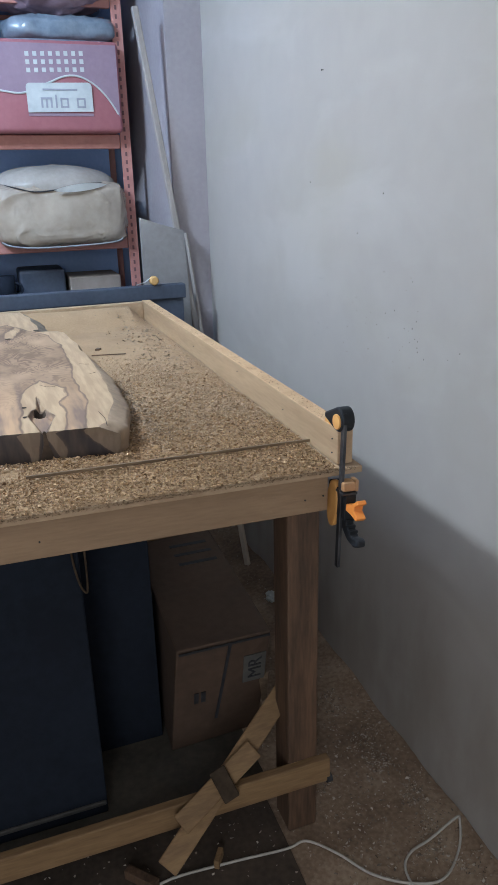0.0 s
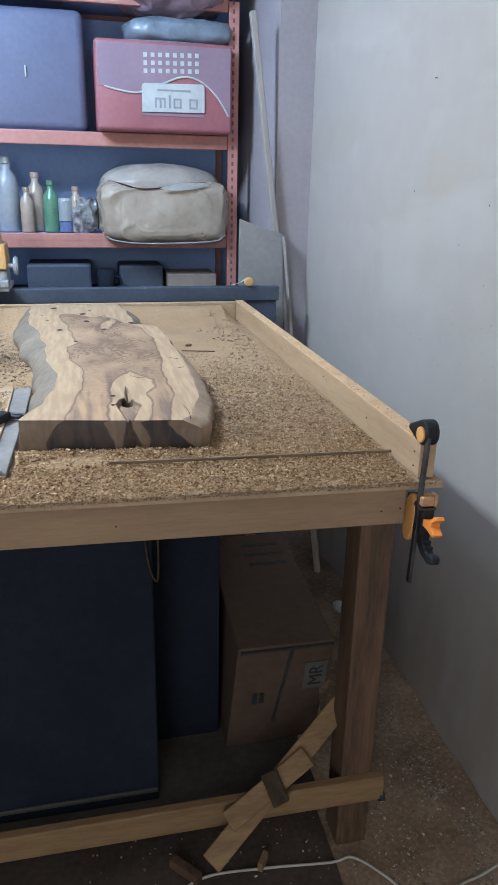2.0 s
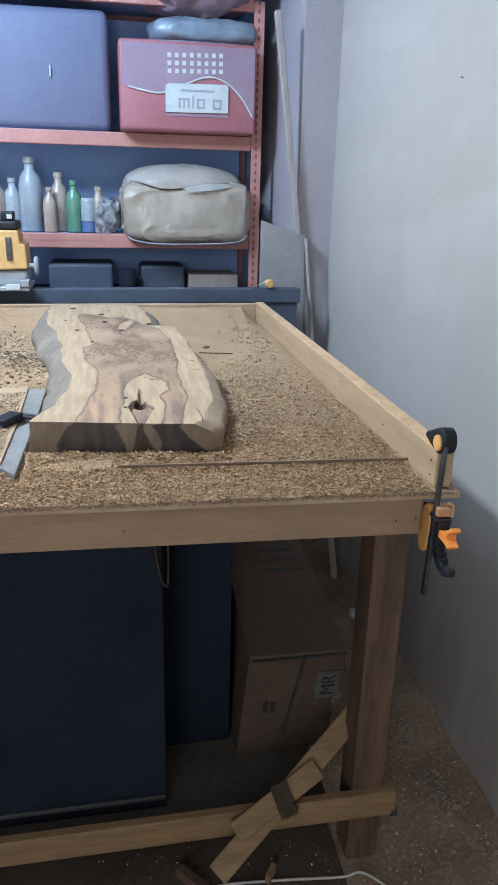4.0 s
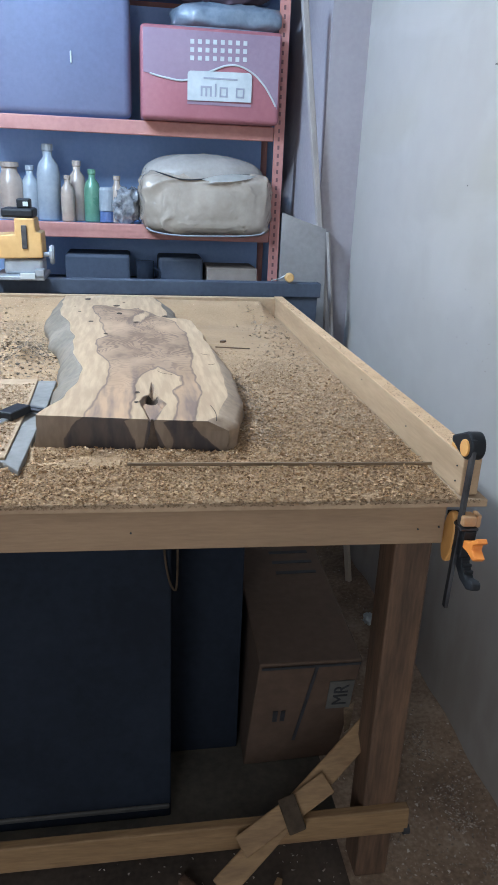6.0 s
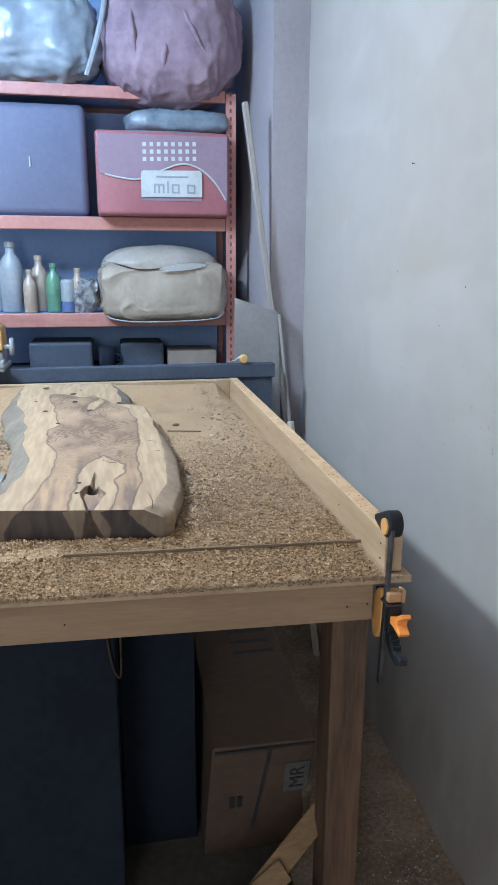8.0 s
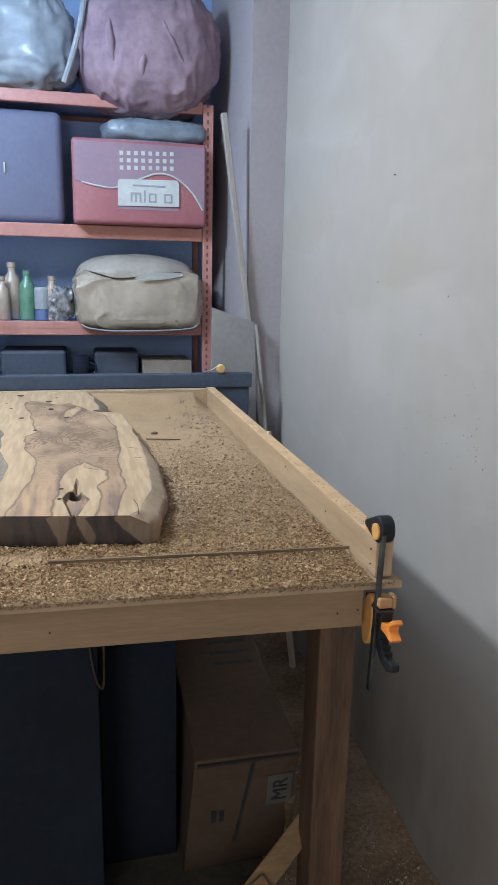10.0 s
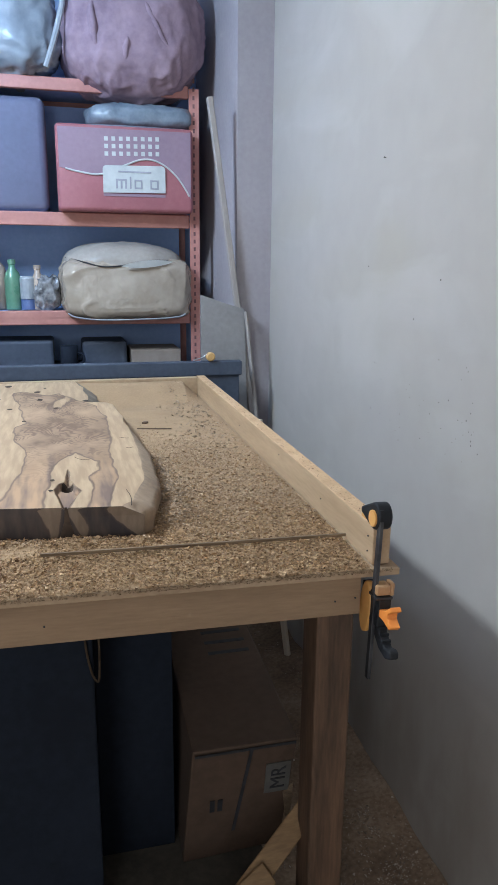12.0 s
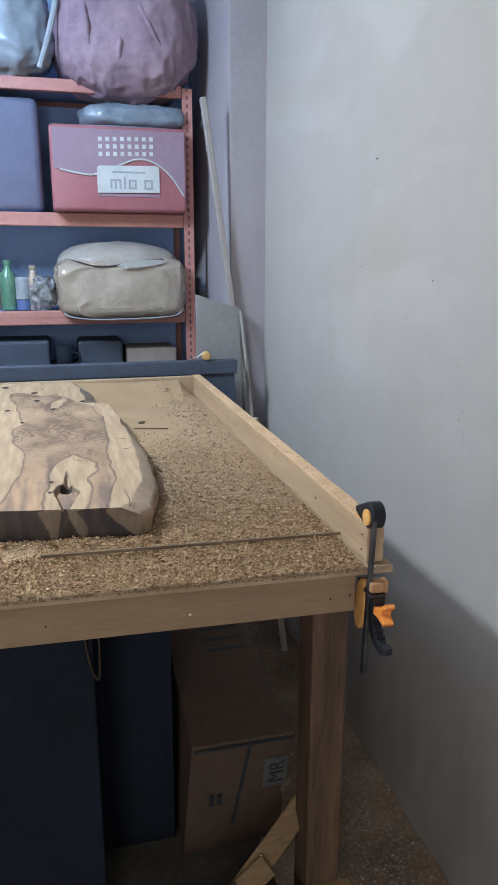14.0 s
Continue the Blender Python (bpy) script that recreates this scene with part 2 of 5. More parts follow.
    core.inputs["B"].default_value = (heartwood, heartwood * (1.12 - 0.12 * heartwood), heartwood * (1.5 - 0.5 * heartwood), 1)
    ln.new(core.outputs["Result"], mx.inputs["B"])
    # a darker line where heartwood meets sapwood
    rim = nd.new("ShaderNodeValToRGB")
    rim.color_ramp.interpolation = "EASE"
    for k, (p, v) in enumerate(((0.45, 0), (0.53, 0.8), (0.64, 0.0))):
        el = rim.color_ramp.elements[k] if k < 2 else rim.color_ramp.elements.new(p)
        el.position, el.color = p, (v, v, v, 1)
    rm = nd.new("ShaderNodeMapRange")
    rm.inputs["From Min"].default_value, rm.inputs["From Max"].default_value = -0.02, 0.02
    ln.new(summ.outputs[0], rm.inputs[0])
    ln.new(rm.outputs[0], rim.inputs[0])
    mx2 = nd.new("ShaderNodeMix")
    mx2.data_type = "RGBA"
    ln.new(rim.outputs[0], mx2.inputs["Factor"])
    ln.new(mx.outputs["Result"], mx2.inputs["A"])
    mx2.inputs["B"].default_value = (0.13, 0.084, 0.058, 1)
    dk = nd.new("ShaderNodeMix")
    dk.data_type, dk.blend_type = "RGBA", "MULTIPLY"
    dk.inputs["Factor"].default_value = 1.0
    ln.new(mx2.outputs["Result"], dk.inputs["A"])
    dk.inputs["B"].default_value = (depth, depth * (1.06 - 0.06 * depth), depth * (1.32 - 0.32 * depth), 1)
    ln.new(dk.outputs["Result"], b.inputs["Base Color"])
    b.inputs["Roughness"].default_value = 0.55
    bp = nd.new("ShaderNodeBump")
    bp.inputs["Strength"].default_value, bp.inputs["Distance"].default_value = 0.15, 0.002
    ln.new(ns.outputs[0], bp.inputs["Height"])
    ln.new(bp.outputs[0], b.inputs["Normal"])
    return m


PLASTER = plaster()
FLOOR = mat("dusty_concrete", (0.165, 0.108, 0.068), (0.39, 0.29, 0.20), 6, 0.95, 0.6, fine=90, c3=(0.265, 0.182, 0.118))
# near-white for the unseen walls, chosen to bounce fill light into the room
BOUNCEWHITE = mat("bounce_white", (0.70, 0.70, 0.68), (0.78, 0.78, 0.76), 3, 0.9, 0.1)
PIER = mat("pinkish_cement", (0.31, 0.282, 0.295), (0.37, 0.338, 0.35), 3, 0.9, 0.2)
# light blue puts the haze around the shelves into surface colour
HAZEBLUE = mat("haze_blue", (0.30, 0.43, 0.70), (0.38, 0.51, 0.77), 2.5, 0.85, 0.2)
# unseen ceiling, kept near white to bounce light down
CEILING = mat("ceiling_paint", (0.74, 0.75, 0.76), (0.80, 0.81, 0.82), 3, 0.9, 0.1)
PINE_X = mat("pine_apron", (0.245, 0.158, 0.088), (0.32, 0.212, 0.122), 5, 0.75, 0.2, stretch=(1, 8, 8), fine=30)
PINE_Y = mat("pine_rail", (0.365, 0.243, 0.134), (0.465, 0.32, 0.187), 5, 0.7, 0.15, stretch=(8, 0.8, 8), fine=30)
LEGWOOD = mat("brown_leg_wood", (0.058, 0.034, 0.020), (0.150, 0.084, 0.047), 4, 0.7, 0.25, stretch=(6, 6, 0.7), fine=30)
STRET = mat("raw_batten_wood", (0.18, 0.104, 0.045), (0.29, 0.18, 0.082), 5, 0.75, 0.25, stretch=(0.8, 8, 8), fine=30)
PLY = mat("dusty_plywood", (0.33, 0.22, 0.13), (0.46, 0.33, 0.205), 7, 0.85, 0.3, fine=80)
DUST = mat("sawdust", (0.315, 0.203, 0.108), (0.405, 0.268, 0.147), 9, 0.95, 0.5, fine=170)
CHIPS = mat("wood_chips", (0.13, 0.072, 0.034), (0.53, 0.35, 0.185), 20, 0.9, 0, c3=(0.41, 0.25, 0.125), island=True)
DUSTED = mat("dusted_chips", (0.22, 0.145, 0.085), (0.58, 0.425, 0.275), 20, 0.9, 0, c3=(0.46, 0.32, 0.198), island=True)
CRUST = mat("caked_edge_dust", (0.15, 0.098, 0.056), (0.40, 0.28, 0.165), 20, 0.95, 0, c3=(0.27, 0.18, 0.10), island=True)
FLAKES = mat("floor_flakes", (0.12, 0.09, 0.065), (0.56, 0.48, 0.39), 20, 0.85, 0, c3=(0.33, 0.265, 0.20), island=True)
OLIVE = olive_wood("olive_wood")
# same wood multiplied down: darker end grain plus the front end's shade
ENDGRAIN_SHADED = olive_wood("olive_end_grain_shaded", 0.46, 0.36)
WANE = mat("grey_wane", (0.145, 0.116, 0.083), (0.25, 0.203, 0.15), 9, 0.8, 0.4, fine=70)
WANE_R = mat("brown_wane", (0.225, 0.158, 0.104), (0.385, 0.275, 0.18), 12, 0.8, 0.5, fine=70)
HOLE = mat("dark_knot_hollow", (0.03, 0.021, 0.015), (0.095, 0.066, 0.045), 40, 0.9, 0.4)
BLACK = mat("black_plastic", (0.011, 0.012, 0.014), (0.022, 0.023, 0.026), 20, 0.5, 0.1, spec=0.3)
STEEL = mat("dark_clamp_steel", (0.05, 0.05, 0.055), (0.12, 0.12, 0.125), 20, 0.4, 0.1, metal=0.7)
BRIGHT = mat("bright_steel", (0.55, 0.56, 0.57), (0.72, 0.73, 0.74), 30, 0.3, 0.05, metal=0.9)
ORANGE = mat("orange_plastic", (0.72, 0.21, 0.035), (0.85, 0.29, 0.05), 18, 0.45, 0.05)
AMBER = mat("amber_pad", (0.64, 0.31, 0.08), (0.74, 0.39, 0.12), 18, 0.45, 0.05)
YELLOW = mat("yellow_casing", (0.60, 0.35, 0.12), (0.68, 0.42, 0.16), 18, 0.45, 0.05)
GREYBODY = mat("grey_casting", (0.30, 0.32, 0.34), (0.42, 0.44, 0.46), 18, 0.45, 0.05, metal=0.4)
NAVY = mat("navy_panel", (0.010, 0.013, 0.020), (0.016, 0.021, 0.032), 5, 0.8, 0.1, spec=0.15)
DARKSTEEL = mat("blue_black_steel", (0.045, 0.056, 0.082), (0.072, 0.088, 0.122), 7, 0.65, 0.1)
# carton below the bench and its label: under-bench shade darkens their base colour
CARTON = mat("shaded_brown_cardboard", (0.070, 0.042, 0.026), (0.105, 0.065, 0.042), 6, 0.85, 0.1, fine=50)
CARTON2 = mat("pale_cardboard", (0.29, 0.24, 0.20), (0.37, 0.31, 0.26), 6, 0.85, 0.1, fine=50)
PAPER = mat("shaded_paper_label", (0.085, 0.08, 0.07), (0.125, 0.118, 0.104), 12, 0.8, 0.05)
INK = mat("black_ink", (0.02, 0.02, 0.022), (0.035, 0.035, 0.04), 30, 0.7, 0)
TAPE = mat("dark_strap", (0.042, 0.030, 0.020), (0.08, 0.057, 0.038), 30, 0.95, 0.3, spec=0.1)
CABLE = mat("white_cable", (0.42, 0.385, 0.33), (0.55, 0.51, 0.45), 20, 0.55, 0.05)
CORAL = mat("coral_red_enamel", (0.46, 0.20, 0.17), (0.56, 0.27, 0.22), 8, 0.5, 0.08)
REDVINYL = mat("red_print_vinyl", (0.34, 0.118, 0.132), (0.40, 0.15, 0.165), 5, 0.5, 0.1, coat=0.15)
MAUVE = mat("mauve_print_vinyl", (0.28, 0.19, 0.24), (0.33, 0.23, 0.28), 5, 0.5, 0.1, coat=0.15)
WHITE = mat("white_print", (0.52, 0.54, 0.52), (0.62, 0.64, 0.61), 20, 0.5, 0)
GREYPRINT = mat("grey_print", (0.30, 0.30, 0.33), (0.38, 0.38, 0.42), 20, 0.5, 0)
LINING = mat("white_lining", (0.76, 0.76, 0.72), (0.84, 0.84, 0.80), 20, 0.6, 0.05)
VINYLBAG = clear_vinyl()
BLANKET = mat("beige_blanket", (0.33, 0.295, 0.25), (0.42, 0.375, 0.325), 9, 0.7, 0.3, coat=0.2)
CLEARBAG = mat("clear_plastic_bag", (0.20, 0.23, 0.26), (0.31, 0.34, 0.37), 7, 0.4, 0.7, coat=0.5, fine=30)
GREYBAG = mat("dull_plastic_bag", (0.07, 0.075, 0.085), (0.36, 0.36, 0.36), 26, 0.25, 0.5, coat=0.6, fine=60)
CLOTH = mat("mauve_cloth", (0.24, 0.165, 0.21), (0.38, 0.27, 0.31), 7, 0.9, 0.4, fine=40)
LAVENDER = mat("lavender_plastic", (0.125, 0.135, 0.205), (0.16, 0.17, 0.25), 3, 0.6, 0.05)
TEAL = mat("teal_plastic_sheet", (0.14, 0.18, 0.225), (0.25, 0.295, 0.335), 9, 0.35, 0.4, coat=0.4)
MILKY = mat("milky_plastic", (0.30, 0.33, 0.36), (0.40, 0.43, 0.45), 9, 0.4, 0.05, coat=0.3)
TAN = mat("tan_glass", (0.38, 0.30, 0.24), (0.48, 0.38, 0.30), 9, 0.3, 0.05, coat=0.4)
GREEN = mat("green_plastic", (0.09, 0.22, 0.14), (0.14, 0.29, 0.19), 9, 0.3, 0.05, coat=0.4)
BLUEPL = mat("blue_plastic", (0.09, 0.14, 0.29), (0.13, 0.18, 0.35), 9, 0.35, 0.05)
GREYBOARD = mat("grey_board", (0.245, 0.232, 0.225), (0.315, 0.30, 0.29), 5, 0.8, 0.15)
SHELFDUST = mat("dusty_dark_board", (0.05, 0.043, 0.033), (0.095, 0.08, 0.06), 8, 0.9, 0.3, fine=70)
GREYDUST = mat("grey_dust_lumps", (0.19, 0.135, 0.085), (0.40, 0.30, 0.20), 20, 0.95, 0, c3=(0.28, 0.205, 0.14), island=True)
DARKCRUMB = mat("dark_bark_crumbs", (0.06, 0.046, 0.034), (0.30, 0.225, 0.155), 20, 0.95, 0, c3=(0.18, 0.133, 0.092), island=True)
WEATHERED = mat("weathered_lath", (0.27, 0.24, 0.22), (0.37, 0.33, 0.30), 6, 0.8, 0.2, stretch=(6, 6, 0.8))
SLOT = mat("slot_shade", (0.15, 0.08, 0.075), (0.20, 0.10, 0.095), 20, 0.8, 0)
CLEARAMBER = mat("dull_amber_pad", (0.38, 0.20, 0.09), (0.50, 0.29, 0.14), 18, 0.3, 0.05, coat=0.3)
# dark brown for the shaded floor below the bench
FLOORSHADE = mat("floor_shade_brown", (0.042, 0.030, 0.021), (0.09, 0.063, 0.044), 5, 0.9, 0.3, fine=80)
OFFCUT = mat("grey_sawn_edge", (0.165, 0.155, 0.143), (0.255, 0.243, 0.225), 10, 0.8, 0.35, fine=70)
RAILDUST = mat("orange_rail_dust", (0.48, 0.30, 0.155), (0.62, 0.41, 0.235), 30, 0.95, 0.5, fine=220)
# pale wood raised further so the lath looks lit in the bench's shade
PALELATH = mat("lit_pale_lath", (0.60, 0.51, 0.40), (0.72, 0.63, 0.51), 6, 0.75, 0.2, stretch=(6, 6, 0.8))
LATHDARK = mat("grey_brown_lath", (0.12, 0.082, 0.049), (0.25, 0.175, 0.107), 8, 0.8, 0.2, stretch=(0.6, 8, 8))
TRIMGREY = mat("dull_grey_trim", (0.045, 0.041, 0.038), (0.075, 0.07, 0.064), 12, 0.7, 0.1)
SPECK = mat("dark_specks", (0.05, 0.045, 0.04), (0.12, 0.10, 0.09), 60, 0.9, 0)

# ---------------------------------------------------------------- mesh tools


def link(name, bm, material, parent=None, label="", smooth=False):
    me = bpy.data.meshes.new(name)
    bm.normal_update()
    bm.to_mesh(me)
    bm.free()
    for m in material if isinstance(material, (list, tuple)) else [material]:
        me.materials.append(m)
    if smooth:
        me.polygons.foreach_set("use_smooth", [True] * len(me.polygons))
    ob = new(name, me)
    if parent:
        ob.parent = parent
        inv = Matrix.Identity(4)
        p = parent
        while p:
            inv = inv @ p.matrix_basis.inverted()
            p = None
        ob.matrix_parent_inverse = inv
    if label:
        tagged(ob, label)
    return ob


def part(name, bm, material, parent, label="", smooth=False):
    return link(name, bm, material, parent, label, smooth)


def thing(name, at, label, category, group=""):
    ob = new(name)
    ob.empty_display_size = 0.05
    ob.matrix_basis = Matrix.Translation(at)
    return tagged(ob, label, category, group)


def join(*bms):
    out = bms[0]
    for b in bms[1:]:
        me = bpy.data.meshes.new("tmp")
        b.to_mesh(me)
        b.free()
        out.from_mesh(me)
        bpy.data.meshes.remove(me)
    return out


def box(x0, x1, y0, y1, z0, z1, bev=0.0, m=None, seg=2):
    bm = bmesh.new()
    bmesh.ops.create_cube(bm, size=1, matrix=Matrix.LocRotScale(((x0 + x1) / 2, (y0 + y1) / 2, (z0 + z1) / 2), None, (x1 - x0, y1 - y0, z1 - z0)))
    if bev:
        bmesh.ops.bevel(bm, geom=bm.edges[:], offset=bev, segments=seg, profile=0.5, affect="EDGES")
    if m is not None:
        bm.transform(m)
    return bm


def lathe(profile, seg=20, m=None):
    bm = bmesh.new()
    rings = [[bm.verts.new((r * math.cos(2 * math.pi * k / seg), r * math.sin(2 * math.pi * k / seg), z)) for k in range(seg)] for r, z in profile]
    for a, b in zip(rings, rings[1:]):
        for k in range(seg):
            bm.faces.new((a[k], a[(k + 1) % seg], b[(k + 1) % seg], b[k]))
    bm.faces.new(rings[0][::-1])
    bm.faces.new(rings[-1])
    if m is not None:
        bm.transform(m)
    return bm


def tube(points, r, seg=8):
    """A round cable or wire along points, smoothed between them."""
    pts = [Vector(p) for p in points]
    path = []
    for i in range(len(pts) - 1):
        p0, p1, p2, p3 = pts[max(i - 1, 0)], pts[i], pts[i + 1], pts[min(i + 2, len(pts) - 1)]
        for k in range(6):
            s = k / 6
            path.append(0.5 * ((2 * p1) + (p2 - p0) * s + (2 * p0 - 5 * p1 + 4 * p2 - p3) * s * s + (3 * p1 - p0 - 3 * p2 + p3) * s ** 3))
    path.append(pts[-1])
    bm = bmesh.new()
    rings = []
    for i, p in enumerate(path):
        d = (path[min(i + 1, len(path) - 1)] - path[max(i - 1, 0)]).normalized()
        u = d.cross(Vector((0.13, 0.2, 1))).normalized()
        v = d.cross(u)
        rings.append([bm.verts.new(p + r * (math.cos(2 * math.pi * k / seg) * u + math.sin(2 * math.pi * k / seg) * v)) for k in range(seg)])
    for a, b in zip(rings, rings[1:]):
        for k in range(seg):
            bm.faces.new((a[k], a[(k + 1) % seg], b[(k + 1) % seg], b[k]))
    bm.faces.new(rings[0][::-1])
    bm.faces.new(rings[-1])
    return bm


def prism(outline, lo, hi, axis="x", bev=0.0):
    """An outline of (a, b) pairs, extruded along the axis from lo to hi."""
    put = {"x": lambda a, b, c: (c, a, b), "y": lambda a, b, c: (a, c, b), "z": lambda a, b, c: (a, b, c)}[axis]
    bm = bmesh.new()
    low = [bm.verts.new(put(a, b, lo)) for a, b in outline]
    top = [bm.verts.new(put(a, b, hi)) for a, b in outline]
    n = len(outline)
    bm.faces.new(low[::-1])
    bm.faces.new(top)
    for k in range(n):
        bm.faces.new((low[k], low[(k + 1) % n], top[(k + 1) % n], top[k]))
    bmesh.ops.recalc_face_normals(bm, faces=bm.faces[:])
    if bev:
        bmesh.ops.bevel(bm, geom=bm.edges[:], offset=bev, segments=2, profile=0.5, affect="EDGES")
    return bm


def beam(a, b, w, h, up=(0, 0, 1), bev=0.003):
    """A squared timber from a to b."""
    a, b = Vector(a), Vector(b)
    d = (b - a).normalized()
    s = d.cross(Vector(up)).normalized()
    u = s.cross(d)
    m = Matrix((d, s, u)).transposed().to_4x4()
    m.translation = (a + b) / 2
    return box(-(b - a).length / 2, (b - a).length / 2, -w / 2, w / 2, -h / 2, h / 2, bev, m)


def lumpy(cx, cy, cz, hx, hy, hz, power=3.5, lump=0.01, freq=9.0, nu=44, nv=24, seed=0.0, crease=0.0, run=(1, 1, 1)):
    """A soft stuffed block: a rounded box form with dents and creases."""
    bm = bmesh.new()
    sp = lambda c: math.copysign(abs(c) ** (2 / power), c)
    rings = []
    for j in range(1, nv):
        ph = math.pi * j / nv - math.pi / 2
        ring = []
        for i in range(nu):
            th = 2 * math.pi * i / nu
            p = Vector((hx * sp(math.cos(ph)) * sp(math.cos(th)), hy * sp(math.cos(ph)) * sp(math.sin(th)), hz * sp(math.sin(ph))))
            n = p.normalized()
            p += n * lump * (noise.noise(p * freq + Vector((seed, 0, 0))) + 0.6 * abs(noise.noise(p * freq * 2.3 + Vector((0, seed, 3)))))
            if crease:
                q = p * Vector(run) * 13 + Vector((seed * 3, 1, 0)) + 0.8 * noise.noise_vector(p * 7)
                p += n * crease * (1 - 2.2 * abs(noise.noise(q))) ** 3
            ring.append(bm.verts.new(p + Vector((cx, cy, cz))))
        rings.append(ring)
    for a, b in zip(rings, rings[1:]):
        for k in range(nu):
            bm.faces.new((a[k], a[(k + 1) % nu], b[(k + 1) % nu], b[k]))
    bm.faces.new(rings[0][::-1])
    bm.faces.new(rings[-1])
    return bm


def curve_at(keys, y):
    """A smooth line through a few (y, x) keys."""
    ks = sorted(keys)
    if y <= ks[0][0]:
        return ks[0][1]
    for (y0, x0), (y1, x1) in zip(ks, ks[1:]):
        if y <= y1:
            s = (y - y0) / (y1 - y0)
            return x0 + (x1 - x0) * s * s * (3 - 2 * s)
    return ks[-1][1]


def scatter(name, spots, size, material, parent=None, label="", seed=1, lift=0.0, tilt=0.6):
    """Loose chips: one small wedge a spot, turned and tilted at random."""
    rng = np.random.default_rng(seed)
    n = len(spots)
    ln = size * np.exp(np.clip(rng.normal(0, 0.40, n), -0.9, 0.8))
    wd = ln * rng.uniform(0.3, 0.75, n)
    th = ln * rng.uniform(0.12, 0.35, n)
    base = np.stack([np.stack([-ln / 2, -wd / 2, 0 * ln], -1), np.stack([ln / 2, -wd / 3, 0 * ln], -1), np.stack([ln / 3, wd / 2, th * 0.2], -1), np.stack([-ln / 4, wd / 4, th], -1)], 1)
    a, b = rng.uniform(0, 2 * np.pi, n), rng.normal(0, tilt, n)
    ca, sa, cb, sb = np.cos(a), np.sin(a), np.cos(b), np.sin(b)
    x, y, z = base[..., 0], base[..., 1], base[..., 2]
    y, z = y * cb[:, None] - z * sb[:, None], y * sb[:, None] + z * cb[:, None]
    x, y = x * ca[:, None] - y * sa[:, None], x * sa[:, None] + y * ca[:, None]
    verts = np.stack([x, y, z - z.min(1, keepdims=True) + lift], -1) + np.asarray(spots)[:, None, :]
    idx = np.arange(n)[:, None] * 4
    faces = np.concatenate([idx + f for f in ([0, 2, 1], [0, 1, 3], [1, 2, 3], [2, 0, 3])])
    me = bpy.data.meshes.new(name)
    me.from_pydata(verts.reshape(-1, 3).tolist(), [], faces.tolist())
    me.materials.append(material)
    ob = new(name, me)
    if parent:
        ob.parent = parent
        ob.matrix_parent_inverse = parent.matrix_basis.inverted()
    return tagged(ob, label, kind="stuff")


# ---------------------------------------------------------------- the room
XW, PIER_Y, BACK = 0.30, 1.68, 2.48
tagged(link("floor", box(-3.2, 0.6, -2.6, 2.7, -0.1, 0.0), FLOOR), "dusty brown concrete floor strewn with wood flakes", "floor", kind="structure")
tagged(link("wall_right", box(XW, XW + 0.15, -2.6, 2.63, 0.0, 2.65), PLASTER), "white plastered wall with damp stains and specks", "wall", kind="structure")
tagged(link("wall_back", box(-3.05, XW, BACK, BACK + 0.15, 0.0, 2.65), HAZEBLUE), "wall behind the shelving, blued for the haze", "wall", kind="structure")
# out of view, whitened as a reflector
tagged(link("wall_left", box(-3.2, -3.05, -2.6, 2.63, 0.0, 2.65), BOUNCEWHITE), "unseen left wall, whitened to bounce light", "wall", kind="structure")
# unseen wall; its opening is added to go with the front fill
wf = join(box(-3.05, -1.75, -2.6, -2.45, 0, 2.65), box(-0.85, XW, -2.6, -2.45, 0, 2.65), box(-1.75, -0.85, -2.6, -2.45, 2.1, 2.65))
tagged(link("wall_front", wf, BOUNCEWHITE), "unseen front wall with an added opening, whitened to bounce light", "wall", kind="structure")
tagged(link("ceiling", box(-3.2, 0.45, -2.6, 2.63, 2.65, 2.75), CEILING), "plain off-white ceiling", "ceiling", kind="structure")
tagged(link("wall_pier", box(0.170, XW + 0.01, PIER_Y, BACK, 0.0, 2.65), PIER), "pinkish grey plastered wall pier", "wall", kind="structure")

lamp = thing("batten_lamp", (-1.54, 0.62, 2.48), "white tube batten lamp hung under the ceiling", "lamp")
part("housing", box(-1.61, -1.47, 0.28, 0.96, 2.46, 2.50, 0.006), WHITE, lamp)
for y in (0.38, 0.84):
    part("bracket", box(-1.55, -1.53, y, y + 0.02, 2.50, 2.65), STEEL, lamp)
# unseen bulb, added to go with the blue shelf fill
bulb = thing("added_bulb", (SHELF_FILL[0] - 0.06, SHELF_FILL[1] - 0.12, 2.65), "unseen bare bulb added above the blue shelf fill", "lamp")
hang = Matrix.Translation((SHELF_FILL[0] - 0.06, SHELF_FILL[1] - 0.12, 0))
part("flex", lathe([(0.003, 2.47), (0.003, 2.65)], 8, hang), INK, bulb)
part("holder", lathe([(0.014, 2.40), (0.018, 2.42), (0.018, 2.46), (0.006, 2.475)], 16, hang), BLACK, bulb)
part("glass", lathe([(0.006, 2.315), (0.024, 2.325), (0.031, 2.345), (0.028, 2.37), (0.014, 2.40)], 18, hang), WHITE, bulb, "milky glass globe", True)

# ---------------------------------------------------------------- workbench
H = 0.90
table = thing("workbench", (-0.7, 0.7, 0), "raw wooden workbench covered in sawdust and chips", "workbench")
part("tabletop", prism([(-1.42, 0.002), (0.012, -0.049), (0.012, 1.46), (-1.42, 1.46)], H - 0.012, H, "z", 0.002), PLY, table, "dusty plywood top")
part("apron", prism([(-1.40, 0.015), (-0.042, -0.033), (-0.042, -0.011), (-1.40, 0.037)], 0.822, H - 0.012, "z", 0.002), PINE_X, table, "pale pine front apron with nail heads")
